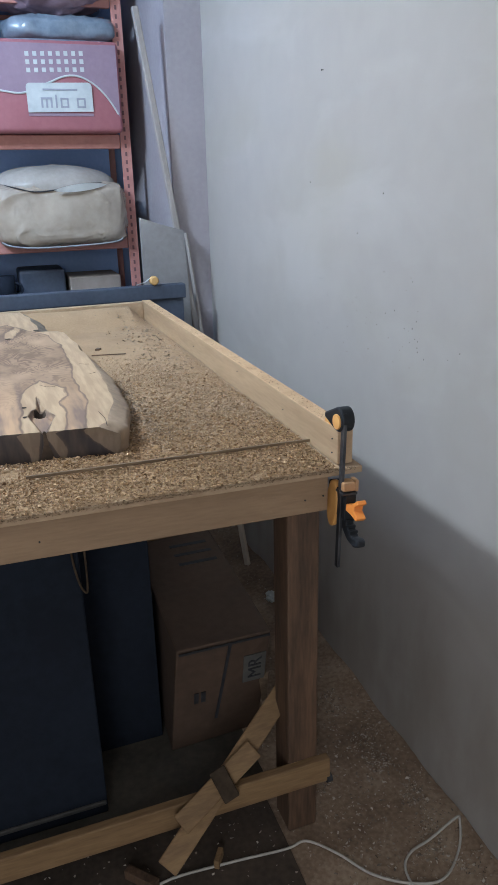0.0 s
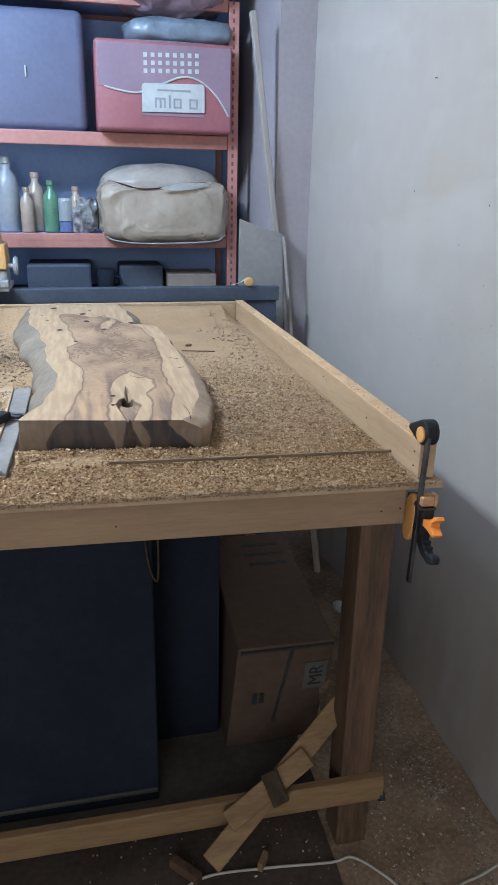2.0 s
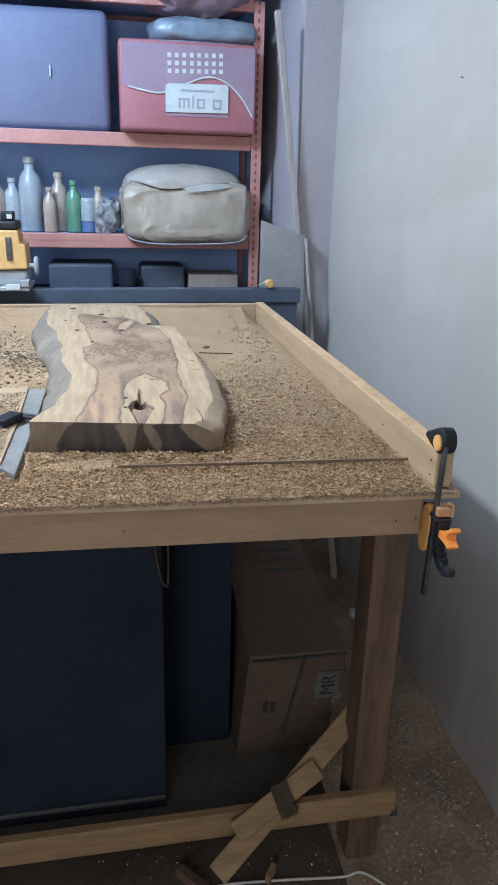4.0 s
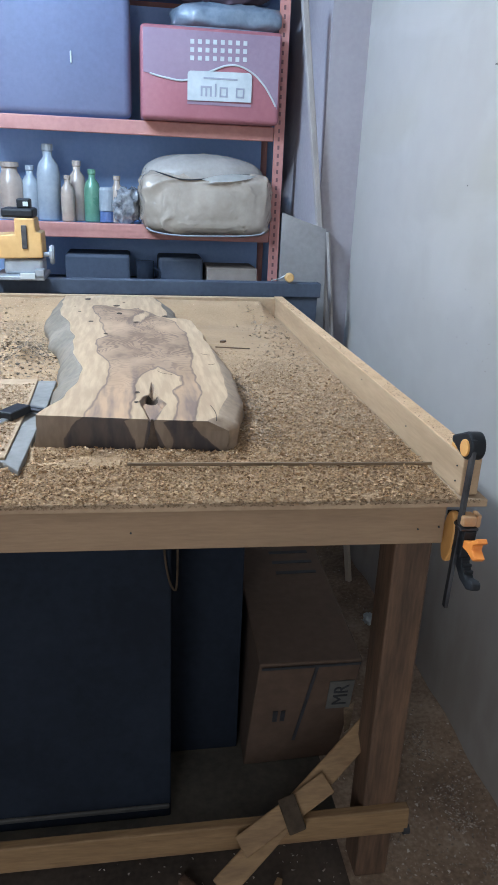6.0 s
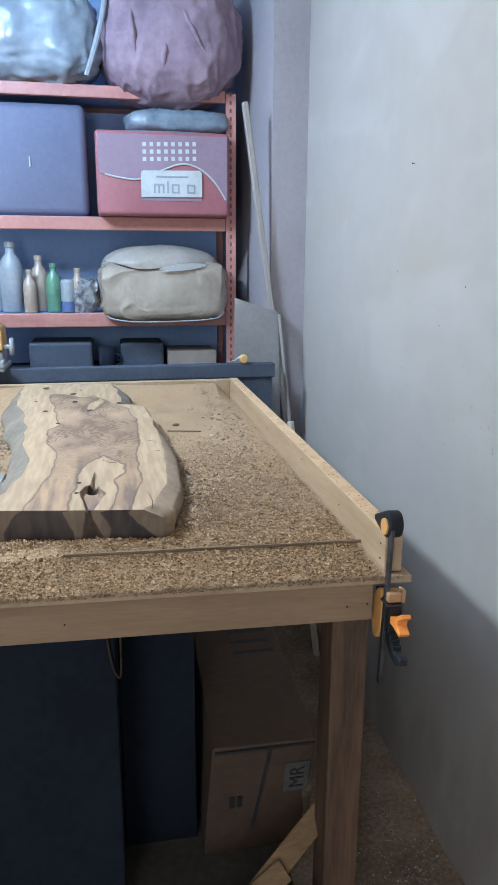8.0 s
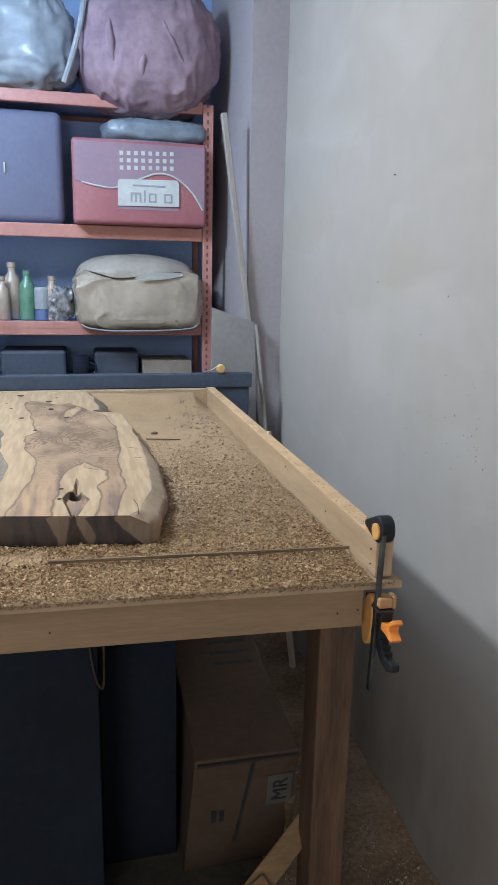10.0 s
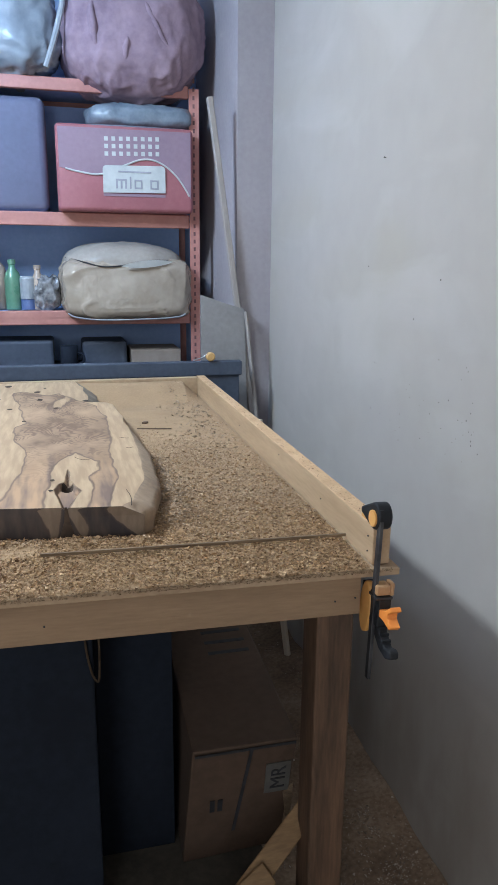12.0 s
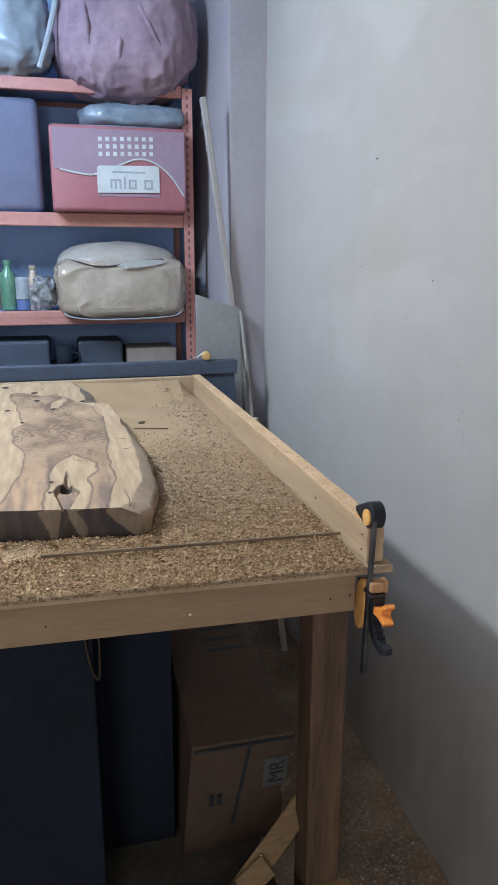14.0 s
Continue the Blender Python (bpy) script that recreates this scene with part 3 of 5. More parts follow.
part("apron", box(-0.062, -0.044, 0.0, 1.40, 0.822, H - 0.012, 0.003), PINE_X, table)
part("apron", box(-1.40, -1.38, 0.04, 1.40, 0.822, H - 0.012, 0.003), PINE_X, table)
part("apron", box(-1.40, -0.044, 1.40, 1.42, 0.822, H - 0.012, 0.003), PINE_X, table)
for x0, x1 in ((-0.069, -0.003), (-1.33, -1.265)):
    for y0 in (0.076, 1.30):
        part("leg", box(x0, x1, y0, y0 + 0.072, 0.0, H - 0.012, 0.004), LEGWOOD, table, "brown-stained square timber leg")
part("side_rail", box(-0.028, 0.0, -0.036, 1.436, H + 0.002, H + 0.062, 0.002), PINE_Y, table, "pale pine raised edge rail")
part("dust_coat", box(-0.0272, -0.0008, -0.03, 1.43, H + 0.0615, H + 0.0628), RAILDUST, table, "sawdust on the rail top")
part("back_rail", box(-1.40, -0.028, 1.41, 1.436, H, H + 0.060, 0.002), PLY, table, "dust-coated raised back rail")
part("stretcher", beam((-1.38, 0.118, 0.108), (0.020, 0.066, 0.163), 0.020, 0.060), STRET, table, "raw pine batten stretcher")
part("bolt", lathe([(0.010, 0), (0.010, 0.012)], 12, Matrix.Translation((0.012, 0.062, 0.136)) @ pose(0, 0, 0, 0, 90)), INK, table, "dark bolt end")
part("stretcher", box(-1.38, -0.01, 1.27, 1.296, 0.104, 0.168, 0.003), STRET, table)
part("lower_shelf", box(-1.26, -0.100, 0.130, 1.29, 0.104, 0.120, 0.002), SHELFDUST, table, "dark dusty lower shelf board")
UPB = (-0.19, -0.66, 0.72)
part("brace", beam((-0.352, 0.014, 0.090), (0.0, 0.181, 0.337), 0.044, 0.030, up=UPB), STRET, table, "rough pine brace crossing the stretcher")
part("cleat", beam((-0.314, 0.040, 0.158), (-0.139, 0.093, 0.242), 0.042, 0.020, up=UPB), STRET, table, "short pine cleat on the brace")
part("strap", beam((-0.221, 0.094, 0.215), (-0.204, 0.047, 0.175), 0.034, 0.058, up=UPB), TAPE, table, "dark strap round the brace")
for x, z in ((-0.504, 0.850), (-0.083, 0.847), (-0.051, 0.850)):
    part("nail_head", lathe([(0.0014, -0.001), (0.0014, 0.001)], 8, Matrix.Translation((x, -0.0350 - 0.0353 * x, z)) @ pose(0, 0, 0, 90)), INK, table)
for x, y, z in ((-0.0285, -0.018, 0.942), (-0.0285, -0.018, 0.918), (-0.0285, 0.19, 0.932), (-0.0285, 0.45, 0.945), (-0.0285, 0.8, 0.93)):
    part("nail_head", lathe([(0.0013, -0.001), (0.0013, 0.001)], 8, Matrix.Translation((x, y, z)) @ pose(0, 0, 0, 0, 90)), INK, table)

# slab outline: (y, x) of both edges and of the heartwood
LEFT = [(0.165, -0.649), (0.28, -0.617), (0.37, -0.599), (0.47, -0.597), (0.63, -0.625), (0.75, -0.632), (0.915, -0.653), (1.115, -0.695), (1.40, -0.702)]
RIGHT = [(0.165, -0.382), (0.20, -0.359), (0.32, -0.330), (0.46, -0.322), (0.64, -0.320), (0.84, -0.327), (1.005, -0.338), (1.03, -0.352), (1.05, -0.412), (1.09, -0.398), (1.24, -0.409), (1.40, -0.428)]
HL = [(0.165, -0.578), (0.29, -0.560), (0.41, -0.546), (0.515, -0.545), (0.63, -0.574), (0.735, -0.581), (0.80, -0.560), (0.887, -0.569), (1.01, -0.583), (1.17, -0.609)]
HR = [(0.165, -0.402), (0.22, -0.390), (0.345, -0.374), (0.475, -0.378), (0.64, -0.367), (0.81, -0.364), (0.975, -0.383), (1.09, -0.434), (1.18, -0.478)]
WANE_WIDTH = [(0.165, 0.0), (0.25, 0.018), (0.45, 0.054), (0.63, 0.030), (0.92, 0.056), (1.10, 0.046), (1.40, 0.030)]


OUTER = [(-0.508, 0.10), (-0.494, 0.299), (-0.488, 0.413), (-0.448, 0.500), (-0.407, 0.433), (-0.405, 0.372), (-0.426, 0.334), (-0.420, 0.263), (-0.448, 0.10)]
INNER = [(-0.473, 0.10), (-0.474, 0.17), (-0.487, 0.262), (-0.480, 0.290), (-0.469, 0.305), (-0.463, 0.392), (-0.458, 0.31), (-0.452, 0.285), (-0.443, 0.250), (-0.464, 0.17), (-0.466, 0.10)]


def inside_by(poly, x, y):
    """How far a place lies inside a closed outline, in metres; below zero outside. Lengths along y count half."""
    best, odd = 9.0, False
    for (ax, ay), (bx, by) in zip(poly, poly[1:] + poly[:1]):
        ux, uy, px, py = bx - ax, (by - ay) * 0.5, x - ax, (y - ay) * 0.5
        s = min(1, max(0, (px * ux + py * uy) / (ux * ux + uy * uy)))
        best = min(best, math.hypot(px - s * ux, py - s * uy))
        if (ay > y) != (by > y) and x < ax + (y - ay) / (by - ay) * (bx - ax):
            odd = not odd
    return best if odd else -best


def heart_at(x, y):
    """How deep a place lies in the heartwood, in metres; below zero in the sapwood."""
    w = 0.004 * noise.noise(Vector((x * 40, y * 26, 4)))
    d = min(x - curve_at(HL, y), curve_at(HR, y) - x, 0.5 * (1.20 + 0.03 * math.sin(40 * x) - y)) + w
    arch = min(inside_by(OUTER, x, y), -inside_by(INNER, x, y)) - w if y < 0.52 else -1
    chip = 0.4 * (1 - math.hypot((x + 0.474 - 0.2 * (y - 1.05)) / 0.017, (y - 1.05) / 0.075)) * 0.017
    return min(d, -arch, -chip)


def heart_end(x, s):
    """The same on the sawn front end, at a share s of its height from the top down: two dark arched fields and a wedge
    painting the dark hollow under the split.
    """
    bend = math.sqrt(min(1, s * 1.6))
    first = min(x + 0.572 + 0.034 * bend, -0.520 + 0.026 * math.sqrt(s) - x)
    wedge = min(x + 0.475 + 0.008 * s, -0.472 + 0.030 * s - x)
    last = min(x + 0.456 - 0.020 * bend, -0.408 + 0.060 * s ** 1.3 - x)
    return max(first, wedge, last) + 0.002 * noise.noise(Vector((x * 60, s * 3, 7)))


def slab():
    y0, y1, zt = 0.165, 1.40, H + 0.060
    nu, nv = 140, 270
    bm = bmesh.new()
    lay = bm.verts.layers.float.new("heart")
    rows = []
    for j in range(nv + 1):
        y = y0 + (y1 - y0) * (j / nv) ** 1.4
        wob = 0.005 * noise.noise(Vector((y * 16, 2, 0)))
        xl, xr = curve_at(LEFT, y) + wob, curve_at(RIGHT, y) - wob
        row = []
        for i in range(nu + 1):
            x = xl + (xr - xl) * i / nu
            yy = y - 0.15 * (x + 0.51) * (y1 - y) / (y1 - y0)
            pocket = inside_by(INNER, x, y) if y < 0.42 else -1
            dz = -min(0.010, max(0, pocket * 2.2))
            hole = math.hypot((x + 0.466) / 0.0095, (y - 0.286) / 0.013) * (1 + 0.5 * noise.noise(Vector((x * 130, y * 90, 3))))
            if hole < 1:
                dz -= 0.024 * (1 - hole ** 4)
            v = bm.verts.new((x, yy, zt + dz + 0.0006 * noise.noise(Vector((x * 14, y * 9, 1)))))
            v[lay] = heart_at(x, y)
            row.append(v)
        rows.append(row)
    for a, b in zip(rows, rows[1:]):
        for k in range(nu):
            f = bm.faces.new((a[k], a[k + 1], b[k + 1], b[k]))
            if math.hypot((a[k].co.x + 0.467) / 0.0105, (a[k].co.y - 0.280) / 0.015) < 1:
                f.material_index = 4
    # the edge all round: saw-cut ends, waney sides
    loop = [(v, 0) for v in rows[0][:-1]] + [(r[-1], 1) for r in rows[:-1]] + [(v, 2) for v in rows[-1][:0:-1]] + [(r[0], 3) for r in rows[:0:-1]]
    n = len(loop)
    prev = [v for v, _ in loop]
    steps = [k / 14 for k in range(1, 15)]
    for s in steps:
        cur = []
        for v, kind in loop:
            c = v.co
            lump = 0.008 * noise.noise(Vector((c.y * 9, s * 1.5, 2))) + 0.004 * noise.noise(Vector((c.y * 31, s * 4, 6)))
            right = (0.011 + 0.016 / (1 + math.exp((c.y - 0.62) / 0.05)) + 0.006 * math.exp(-((c.y - 0.16) / 0.11) ** 2)) * min(1, s / 0.28) ** 0.95 + lump * s + 0.030 / (1 + math.exp((1.06 - c.y) / 0.02)) * min(1, s / 0.5)
            left = -curve_at(WANE_WIDTH, c.y) * math.sin(min(1, s / 0.75) * math.pi / 2) + lump * s
            ox = {1: right, 3: left}.get(kind, 0)
            if kind in (0, 2):
                f = min(1, max(0, (c.x + 0.46) / 0.09))
                g = min(1, max(0, (-0.56 - c.x) / 0.09))
                ox = right * f + left * g
            w = bm.verts.new((c.x + ox, c.y, zt + (H + 0.001 - zt) * s))
            w[lay] = heart_end(c.x + ox, s) if kind == 0 else v[lay]
            cur.append(w)
        for k in range(n):
            f = bm.faces.new((prev[k], cur[k], cur[(k + 1) % n], prev[(k + 1) % n]))
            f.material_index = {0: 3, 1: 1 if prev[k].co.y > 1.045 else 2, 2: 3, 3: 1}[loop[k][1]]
            f.smooth = loop[k][1] in (1, 3) and loop[(k + 1) % n][1] == loop[k][1]
        prev = cur
    bmesh.ops.recalc_face_normals(bm, faces=bm.faces[:])
    return bm


def pit(x, y, r):
    """A small ragged knot hole, level with the wood."""
    bm = bmesh.new()
    ring = [bm.verts.new((x + r * (1 + 0.45 * noise.noise(Vector((k * 1.7, x * 50, y * 50)))) * math.cos(k * math.pi / 6), y + 1.5 * r * (1 + 0.45 * noise.noise(Vector((k * 1.7, x * 50, 9)))) * math.sin(k * math.pi / 6), H + 0.0612)) for k in range(12)]
    low = [bm.verts.new((v.co.x * 0.3 + x * 0.7, v.co.y * 0.3 + y * 0.7, H + 0.0606)) for v in ring]
    for k in range(12):
        bm.faces.new((ring[k], ring[(k + 1) % 12], low[(k + 1) % 12], low[k]))
    bm.faces.new(low)
    return bm


olive = thing("olive_slab", (-0.49, 0.78, H), "live-edge olive wood slab with swirling brown heartwood lying on the workbench", "wood slab")
part("slab", slab(), [OLIVE, WANE, WANE_R, ENDGRAIN_SHADED, HOLE], olive)
for x, y, r in ((-0.630, 1.33, 0.010), (-0.542, 1.216, 0.009), (-0.531, 1.09, 0.008), (-0.603, 0.972, 0.006), (-0.641, 1.116, 0.004), (-0.487, 0.965, 0.006), (-0.521, 1.28, 0.004), (-0.561, 0.816, 0.005), (-0.66, 1.2, 0.003), (-0.408, 1.055, 0.007), (-0.49, 0.31, 0.004), (-0.492, 0.25, 0.0035)):
    part("knot", pit(x, y, r * 1.1), HOLE, olive)

for a, b, c in (((-0.366, 0.150), (-0.363, 0.190), (-0.367, 0.232)), ((-0.330, 0.60), (-0.338, 0.603), (-0.349, 0.612)), ((-0.328, 0.52), (-0.336, 0.514), (-0.342, 0.517)), ((-0.450, 0.465), (-0.438, 0.444), (-0.421, 0.436))):
    part("crack", tube([(*a, H + 0.0599), (*b, H + 0.0599), (*c, H + 0.0599)], 0.0007, 5), HOLE, olive)

# dark inlay paints the shade inside the split, nothing is carved out
part("split", prism([(-0.470, H + 0.0600), (-0.466, H + 0.0600), (-0.463, H + 0.036), (-0.452, H + 0.004), (-0.482, H + 0.004), (-0.472, H + 0.036)], 0.1572, 0.162, "y"), HOLE, olive, "dark insert for the hollow split in the sawn end")

side = thing("offcut_board", (-0.78, 0.35, H), "grey-edged offcut board lying beside the slab", "wood board")
part("board", prism([(-0.664, 0.066), (-0.656, 0.40), (-0.655, 0.56), (-1.0, 0.56), (-1.0, 0.15), (-0.692, 0.105)], H, H + 0.014, "z", 0.002), OFFCUT, side, "grey waney edge")
part("face", prism([(-0.690, 0.112), (-0.688, 0.30), (-0.692, 0.559), (-0.999, 0.559), (-0.999, 0.155)], H + 0.014, H + 0.018, "z", 0.001), PLY, side, "tan sawn face")

cal = thing("caliper", (-0.72, 0.27, H + 0.018), "grey digital caliper lying on the offcut board", "caliper")
cm = Matrix.Translation((-0.695, 0.325, H + 0.0185)) @ pose(0, 0, 0, 0, 0, 62)
part("beam", box(-0.20, 0.03, -0.007, 0.007, 0.0, 0.004, 0.0008, cm), BRIGHT, cal)
part("readout", box(-0.045, 0.012, -0.014, 0.016, 0.0, 0.015, 0.003, cm), BLACK, cal)
part("jaw", join(box(0.012, 0.022, -0.030, 0.022, 0.001, 0.006, 0.001, cm), box(0.026, 0.034, -0.034, 0.018, 0.001, 0.006, 0.001, cm)), STEEL, cal)

tagged(link("thin_lath", beam((-0.508, 0.086, H + 0.013), (-0.029, 0.068, H + 0.011), 0.0034, 0.005, bev=0.0006), LATHDARK), "thin wooden lath lying across the chips", "lath")
tagged(link("thin_stick", beam((-0.282, 0.912, H + 0.008), (-0.192, 0.896, H + 0.007), 0.003, 0.003, bev=0.001), LEGWOOD), "thin dark wooden stick on the bench", "stick")

tagged(link("wood_chip", prism([(-0.262, 0.985), (-0.250, 0.978), (-0.243, 0.990), (-0.252, 1.000)], H + 0.003, H + 0.009, "z", 0.001), LEGWOOD), "single dark wood chip on the bare bench", "wood chip")

# ---------------------------------------------------------------- bar clamp on the rail end
clamp = thing("bar_clamp", (0.012, -0.02, 0.70), "black and orange quick-grip clamp holding the rail", "clamp")
lean = Matrix.Translation((-0.014, -0.058, 0.985)) @ pose(0, 0, 0, 0, 3.2) @ Matrix.Translation((0.014, 0.058, -0.985))


def leaned(bm):
    bm.transform(lean)
    return bm


upright = Matrix.Translation((-0.0280, -0.058, 0.985)) @ pose(0, 0, 0, 0, 1.6) @ Matrix.Translation((0.014, 0.058, -0.985))


def stood(bm):
    bm.transform(upright)
    return bm


def disc(r, a, b):
    return [(a + r * math.cos(k * math.pi / 10), b + r * math.sin(k * math.pi / 10)) for k in range(20)]


part("bar", stood(box(-0.0175, -0.0115, -0.064, -0.054, 0.728, 0.980, 0.001)), STEEL, clamp, "dark steel bar")
crown = [(-0.044 + 0.0195 * math.cos(radians(k)), 0.983 + 0.0205 * math.sin(radians(k))) for k in range(70, 281, 15)]
head = prism([(-0.026, 0.966), (-0.008, 0.972), (0.002, 0.974), (0.003, 0.983), (-0.012, 0.990)] + crown, -0.0195, 0.003, "x", 0.0035)
part("upper_jaw", stood(head), BLACK, clamp, "black rounded jaw")
part("badge", stood(prism(disc(0.0125, -0.045, 0.9800), -0.0225, -0.0185, "x", 0.001)), AMBER, clamp, "amber round badge")
part("jaw_slot", stood(prism([(-0.057, 0.988), (-0.053, 0.9955), (-0.044, 0.9990), (-0.046, 1.0005), (-0.059, 0.9965)], -0.017, -0.011, "x")), INK, clamp)
part("jaw_pad", box(-0.027, -0.004, -0.004, 0.014, H + 0.062, H + 0.069, 0.002), AMBER, clamp)
part("lower_pad", stood(box(-0.017, 0.005, -0.072, -0.050, 0.868, 0.884, 0.003)), CLEARAMBER, clamp, "clear amber pad")
part("pad_window", stood(box(0.005, 0.012, -0.070, -0.052, 0.866, 0.886, 0.002)), CLEARAMBER, clamp, "clear plastic pad rim")
part("pad_plate", stood(box(-0.019, 0.008, -0.074, -0.048, 0.8625, 0.8665, 0.001)), STEEL, clamp, "thin dark plate under the pad")
part("lower_jaw", leaned(prism([(-0.074, 0.862), (-0.012, 0.868), (-0.012, 0.858), (-0.036, 0.846), (-0.042, 0.818), (-0.074, 0.818)], -0.024, -0.004, "x", 0.002)), BLACK, clamp)
part("grip_body", leaned(prism([(-0.030 + 0.019 * math.cos(k * math.pi / 9), 0.832 + 0.042 * math.sin(k * math.pi / 9)) for k in range(18)], -0.026, -0.016, "x", 0.003)), AMBER, clamp, "amber oval grip")
part("release_lever", leaned(prism([(-0.056, 0.849), (-0.076, 0.848), (-0.090, 0.853), (-0.106, 0.867), (-0.112, 0.862), (-0.100, 0.853), (-0.100, 0.846), (-0.113, 0.838), (-0.108, 0.832), (-0.088, 0.836), (-0.056, 0.836)], -0.022, -0.006, "x", 0.0015)), ORANGE, clamp, "orange release lever")
part("trigger_handle", leaned(prism([(-0.062, 0.834), (-0.078, 0.812), (-0.096, 0.799), (-0.110, 0.803), (-0.118, 0.801), (-0.119, 0.791), (-0.104, 0.784), (-0.080, 0.788), (-0.060, 0.802), (-0.048, 0.832)], -0.021, -0.006, "x", 0.003)), BLACK, clamp, "black trigger handle")

for y, z in ((-0.074, 0.8175), (-0.082, 0.8105), (-0.090, 0.8040)):
    part("trigger_ridge", leaned(box(-0.0205, -0.0065, y - 0.002, y + 0.002, z - 0.002, z + 0.003, 0.0008)), BLACK, clamp)

# ---------------------------------------------------------------- under the bench
cab = thing("dark_cabinet", (-0.85, 0.4, 0.121), "navy-black cabinet standing on the lower bench shelf", "cabinet")
part("body", box(-1.26, -0.437, 0.160, 0.70, 0.121, 0.815, 0.004), NAVY, cab)
part("bottom_trim", box(-1.26, -0.440, 0.154, 0.160, 0.147, 0.157, 0.002), TRIMGREY, cab, "dull metal trim")
part("cord", tube([(-0.452, 0.155, 0.80), (-0.449, 0.153, 0.72), (-0.442, 0.151, 0.672), (-0.434, 0.150, 0.652), (-0.429, 0.150, 0.655), (-0.427, 0.152, 0.70), (-0.427, 0.156, 0.80)], 0.0020), TAPE, cab, "dark hanging cord")
# added board, its dark colour stands for the shade in this gap
tagged(link("gap_shade_board", box(-0.434, -0.280, 0.330, 0.346, 0.121, 0.80, 0.003), NAVY), "navy board added to darken the gap between cabinet and carton", "board")

crt = thing("carton", (-0.15, 0.47, 0.121), "brown cardboard box with a sideways printed label", "box")
cv = [(-0.273, 0.274, 0.121), (-0.061, 0.282, 0.121), (-0.045, 0.735, 0.121), (-0.25, 0.735, 0.121), (-0.259, 0.222, 0.424), (-0.047, 0.219, 0.424), (-0.031, 0.734, 0.424), (-0.246, 0.723, 0.424)]
bm = bmesh.new()
vs = [bm.verts.new(c) for c in cv]
for f in ((3, 2, 1, 0), (4, 5, 6, 7), (0, 1, 5, 4), (1, 2, 6, 5), (2, 3, 7, 6), (3, 0, 4, 7)):
    bm.faces.new([vs[k] for k in f])
bmesh.ops.bevel(bm, geom=bm.edges[:], offset=0.004, segments=2, profile=0.5, affect="EDGES")
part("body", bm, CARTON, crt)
FRONT = Matrix.Translation((-0.155, 0.2170, 0.424)) @ pose(0, 0, 0, 101.0)
seam = beam((0.014, -0.006, 0.0008), (-0.014, -0.236, 0.0008), 0.007, 0.002, up=(0, 0, 1), bev=0.0004)
seam.transform(FRONT)
part("flap_seam", seam, INK, crt)
part("flap_edge", box(-0.10, 0.104, -0.012, -0.006, 0.000, 0.0016, 0, FRONT), INK, crt)
for x in (-0.066, -0.050):
    part("print_bar", box(x, x + 0.010, -0.170, -0.138, 0.000, 0.0014, 0, FRONT), INK, crt)
part("label", box(0.046, 0.098, -0.140, -0.058, 0.0, 0.002, 0, FRONT), PAPER, crt, "paper label darkened for the bench shade")
flap = prism([(0.088, -0.150), (0.1075, -0.118), (0.1085, -0.205), (0.099, -0.222)], 0.0006, 0.0032, "z")
flap.transform(FRONT @ Matrix.Translation((0.1, -0.15, 0)) @ pose(0, 0, 0, 0, -24) @ Matrix.Translation((-0.1, 0.15, 0)))
part("torn_flap", flap, LATHDARK, crt, "pale torn corner flap")
for k in range(3):
    part("print_bar", box(-0.16, -0.06, 0.56 + 0.05 * k, 0.572 + 0.05 * k, 0.424, 0.4255), INK, crt)


def lettering(text, size, m, material, parent):
    cu = bpy.data.curves.new("print", "FONT")
    cu.body, cu.size, cu.extrude, cu.align_x, cu.align_y = text, size, 0.0004, "CENTER", "CENTER"
    tmp = bpy.data.objects.new("print", cu)
    scene.collection.objects.link(tmp)
    dg = bpy.context.evaluated_depsgraph_get()
    me = bpy.data.meshes.new_from_object(tmp.evaluated_get(dg))
    bpy.data.objects.remove(tmp)
    bm = bmesh.new()
    bm.from_mesh(me)
    bm.transform(m)
    return part("print", bm, material, parent)


lettering("MR", 0.045, FRONT @ Matrix.Translation((0.074, -0.099, 0.003)) @ pose(0, 0, 0, 0, 0, 90), INK, crt)

# added sheet that puts the bench's shade onto the floor as colour
tagged(link("floor_shade_sheet", prism([(-1.25, -0.48), (-0.10, -0.50), (-0.083, 0.04), (-0.078, 0.60), (-1.25, 0.62)], 0.0002, 0.0026, "z"), FLOORSHADE), "dark brown sheet painting the shaded floor under the workbench", "board")
tagged(link("white_cable", tube([(-0.52, -0.10, 0.0065), (-0.42, 0.02, 0.0065), (-0.353, 0.055, 0.0065), (-0.225, 0.048, 0.0075), (-0.094, 0.034, 0.0075), (-0.045, 0.036, 0.0075), (0.004, -0.015, 0.0065), (0.045, -0.080, 0.0065), (0.104, -0.126, 0.0065), (0.175, -0.145, 0.0065),
                                (0.245, -0.10, 0.0085), (0.275, -0.058, 0.0325), (0.268, -0.052, 0.0365), (0.20, -0.060, 0.0125), (0.150, -0.068, 0.0075), (0.118, -0.095, 0.0065), (0.112, -0.150, 0.0065), (0.13, -0.25, 0.0065)], 0.0029), CABLE, smooth=True), "white electric cable looping over the floor", "cable")
tagged(link("wood_scrap", beam((-0.245, 0.045, 0.0145), (-0.225, 0.075, 0.0145), 0.012, 0.022, bev=0.002), STRET), "small pale wood scrap on the floor", "wood scrap")
tagged(link("wood_scrap", beam((-0.42, 0.10, 0.0145), (-0.37, 0.045, 0.0145), 0.02, 0.022, bev=0.002), LEGWOOD), "small brown wood scrap on the floor", "wood scrap")
tagged(link("leaning_lath", beam((0.243, 1.18, 0.0), (0.16, 1.30, 0.83), 0.015, 0.020), PALELATH), "pale lath leaning between bench and wall", "lath")
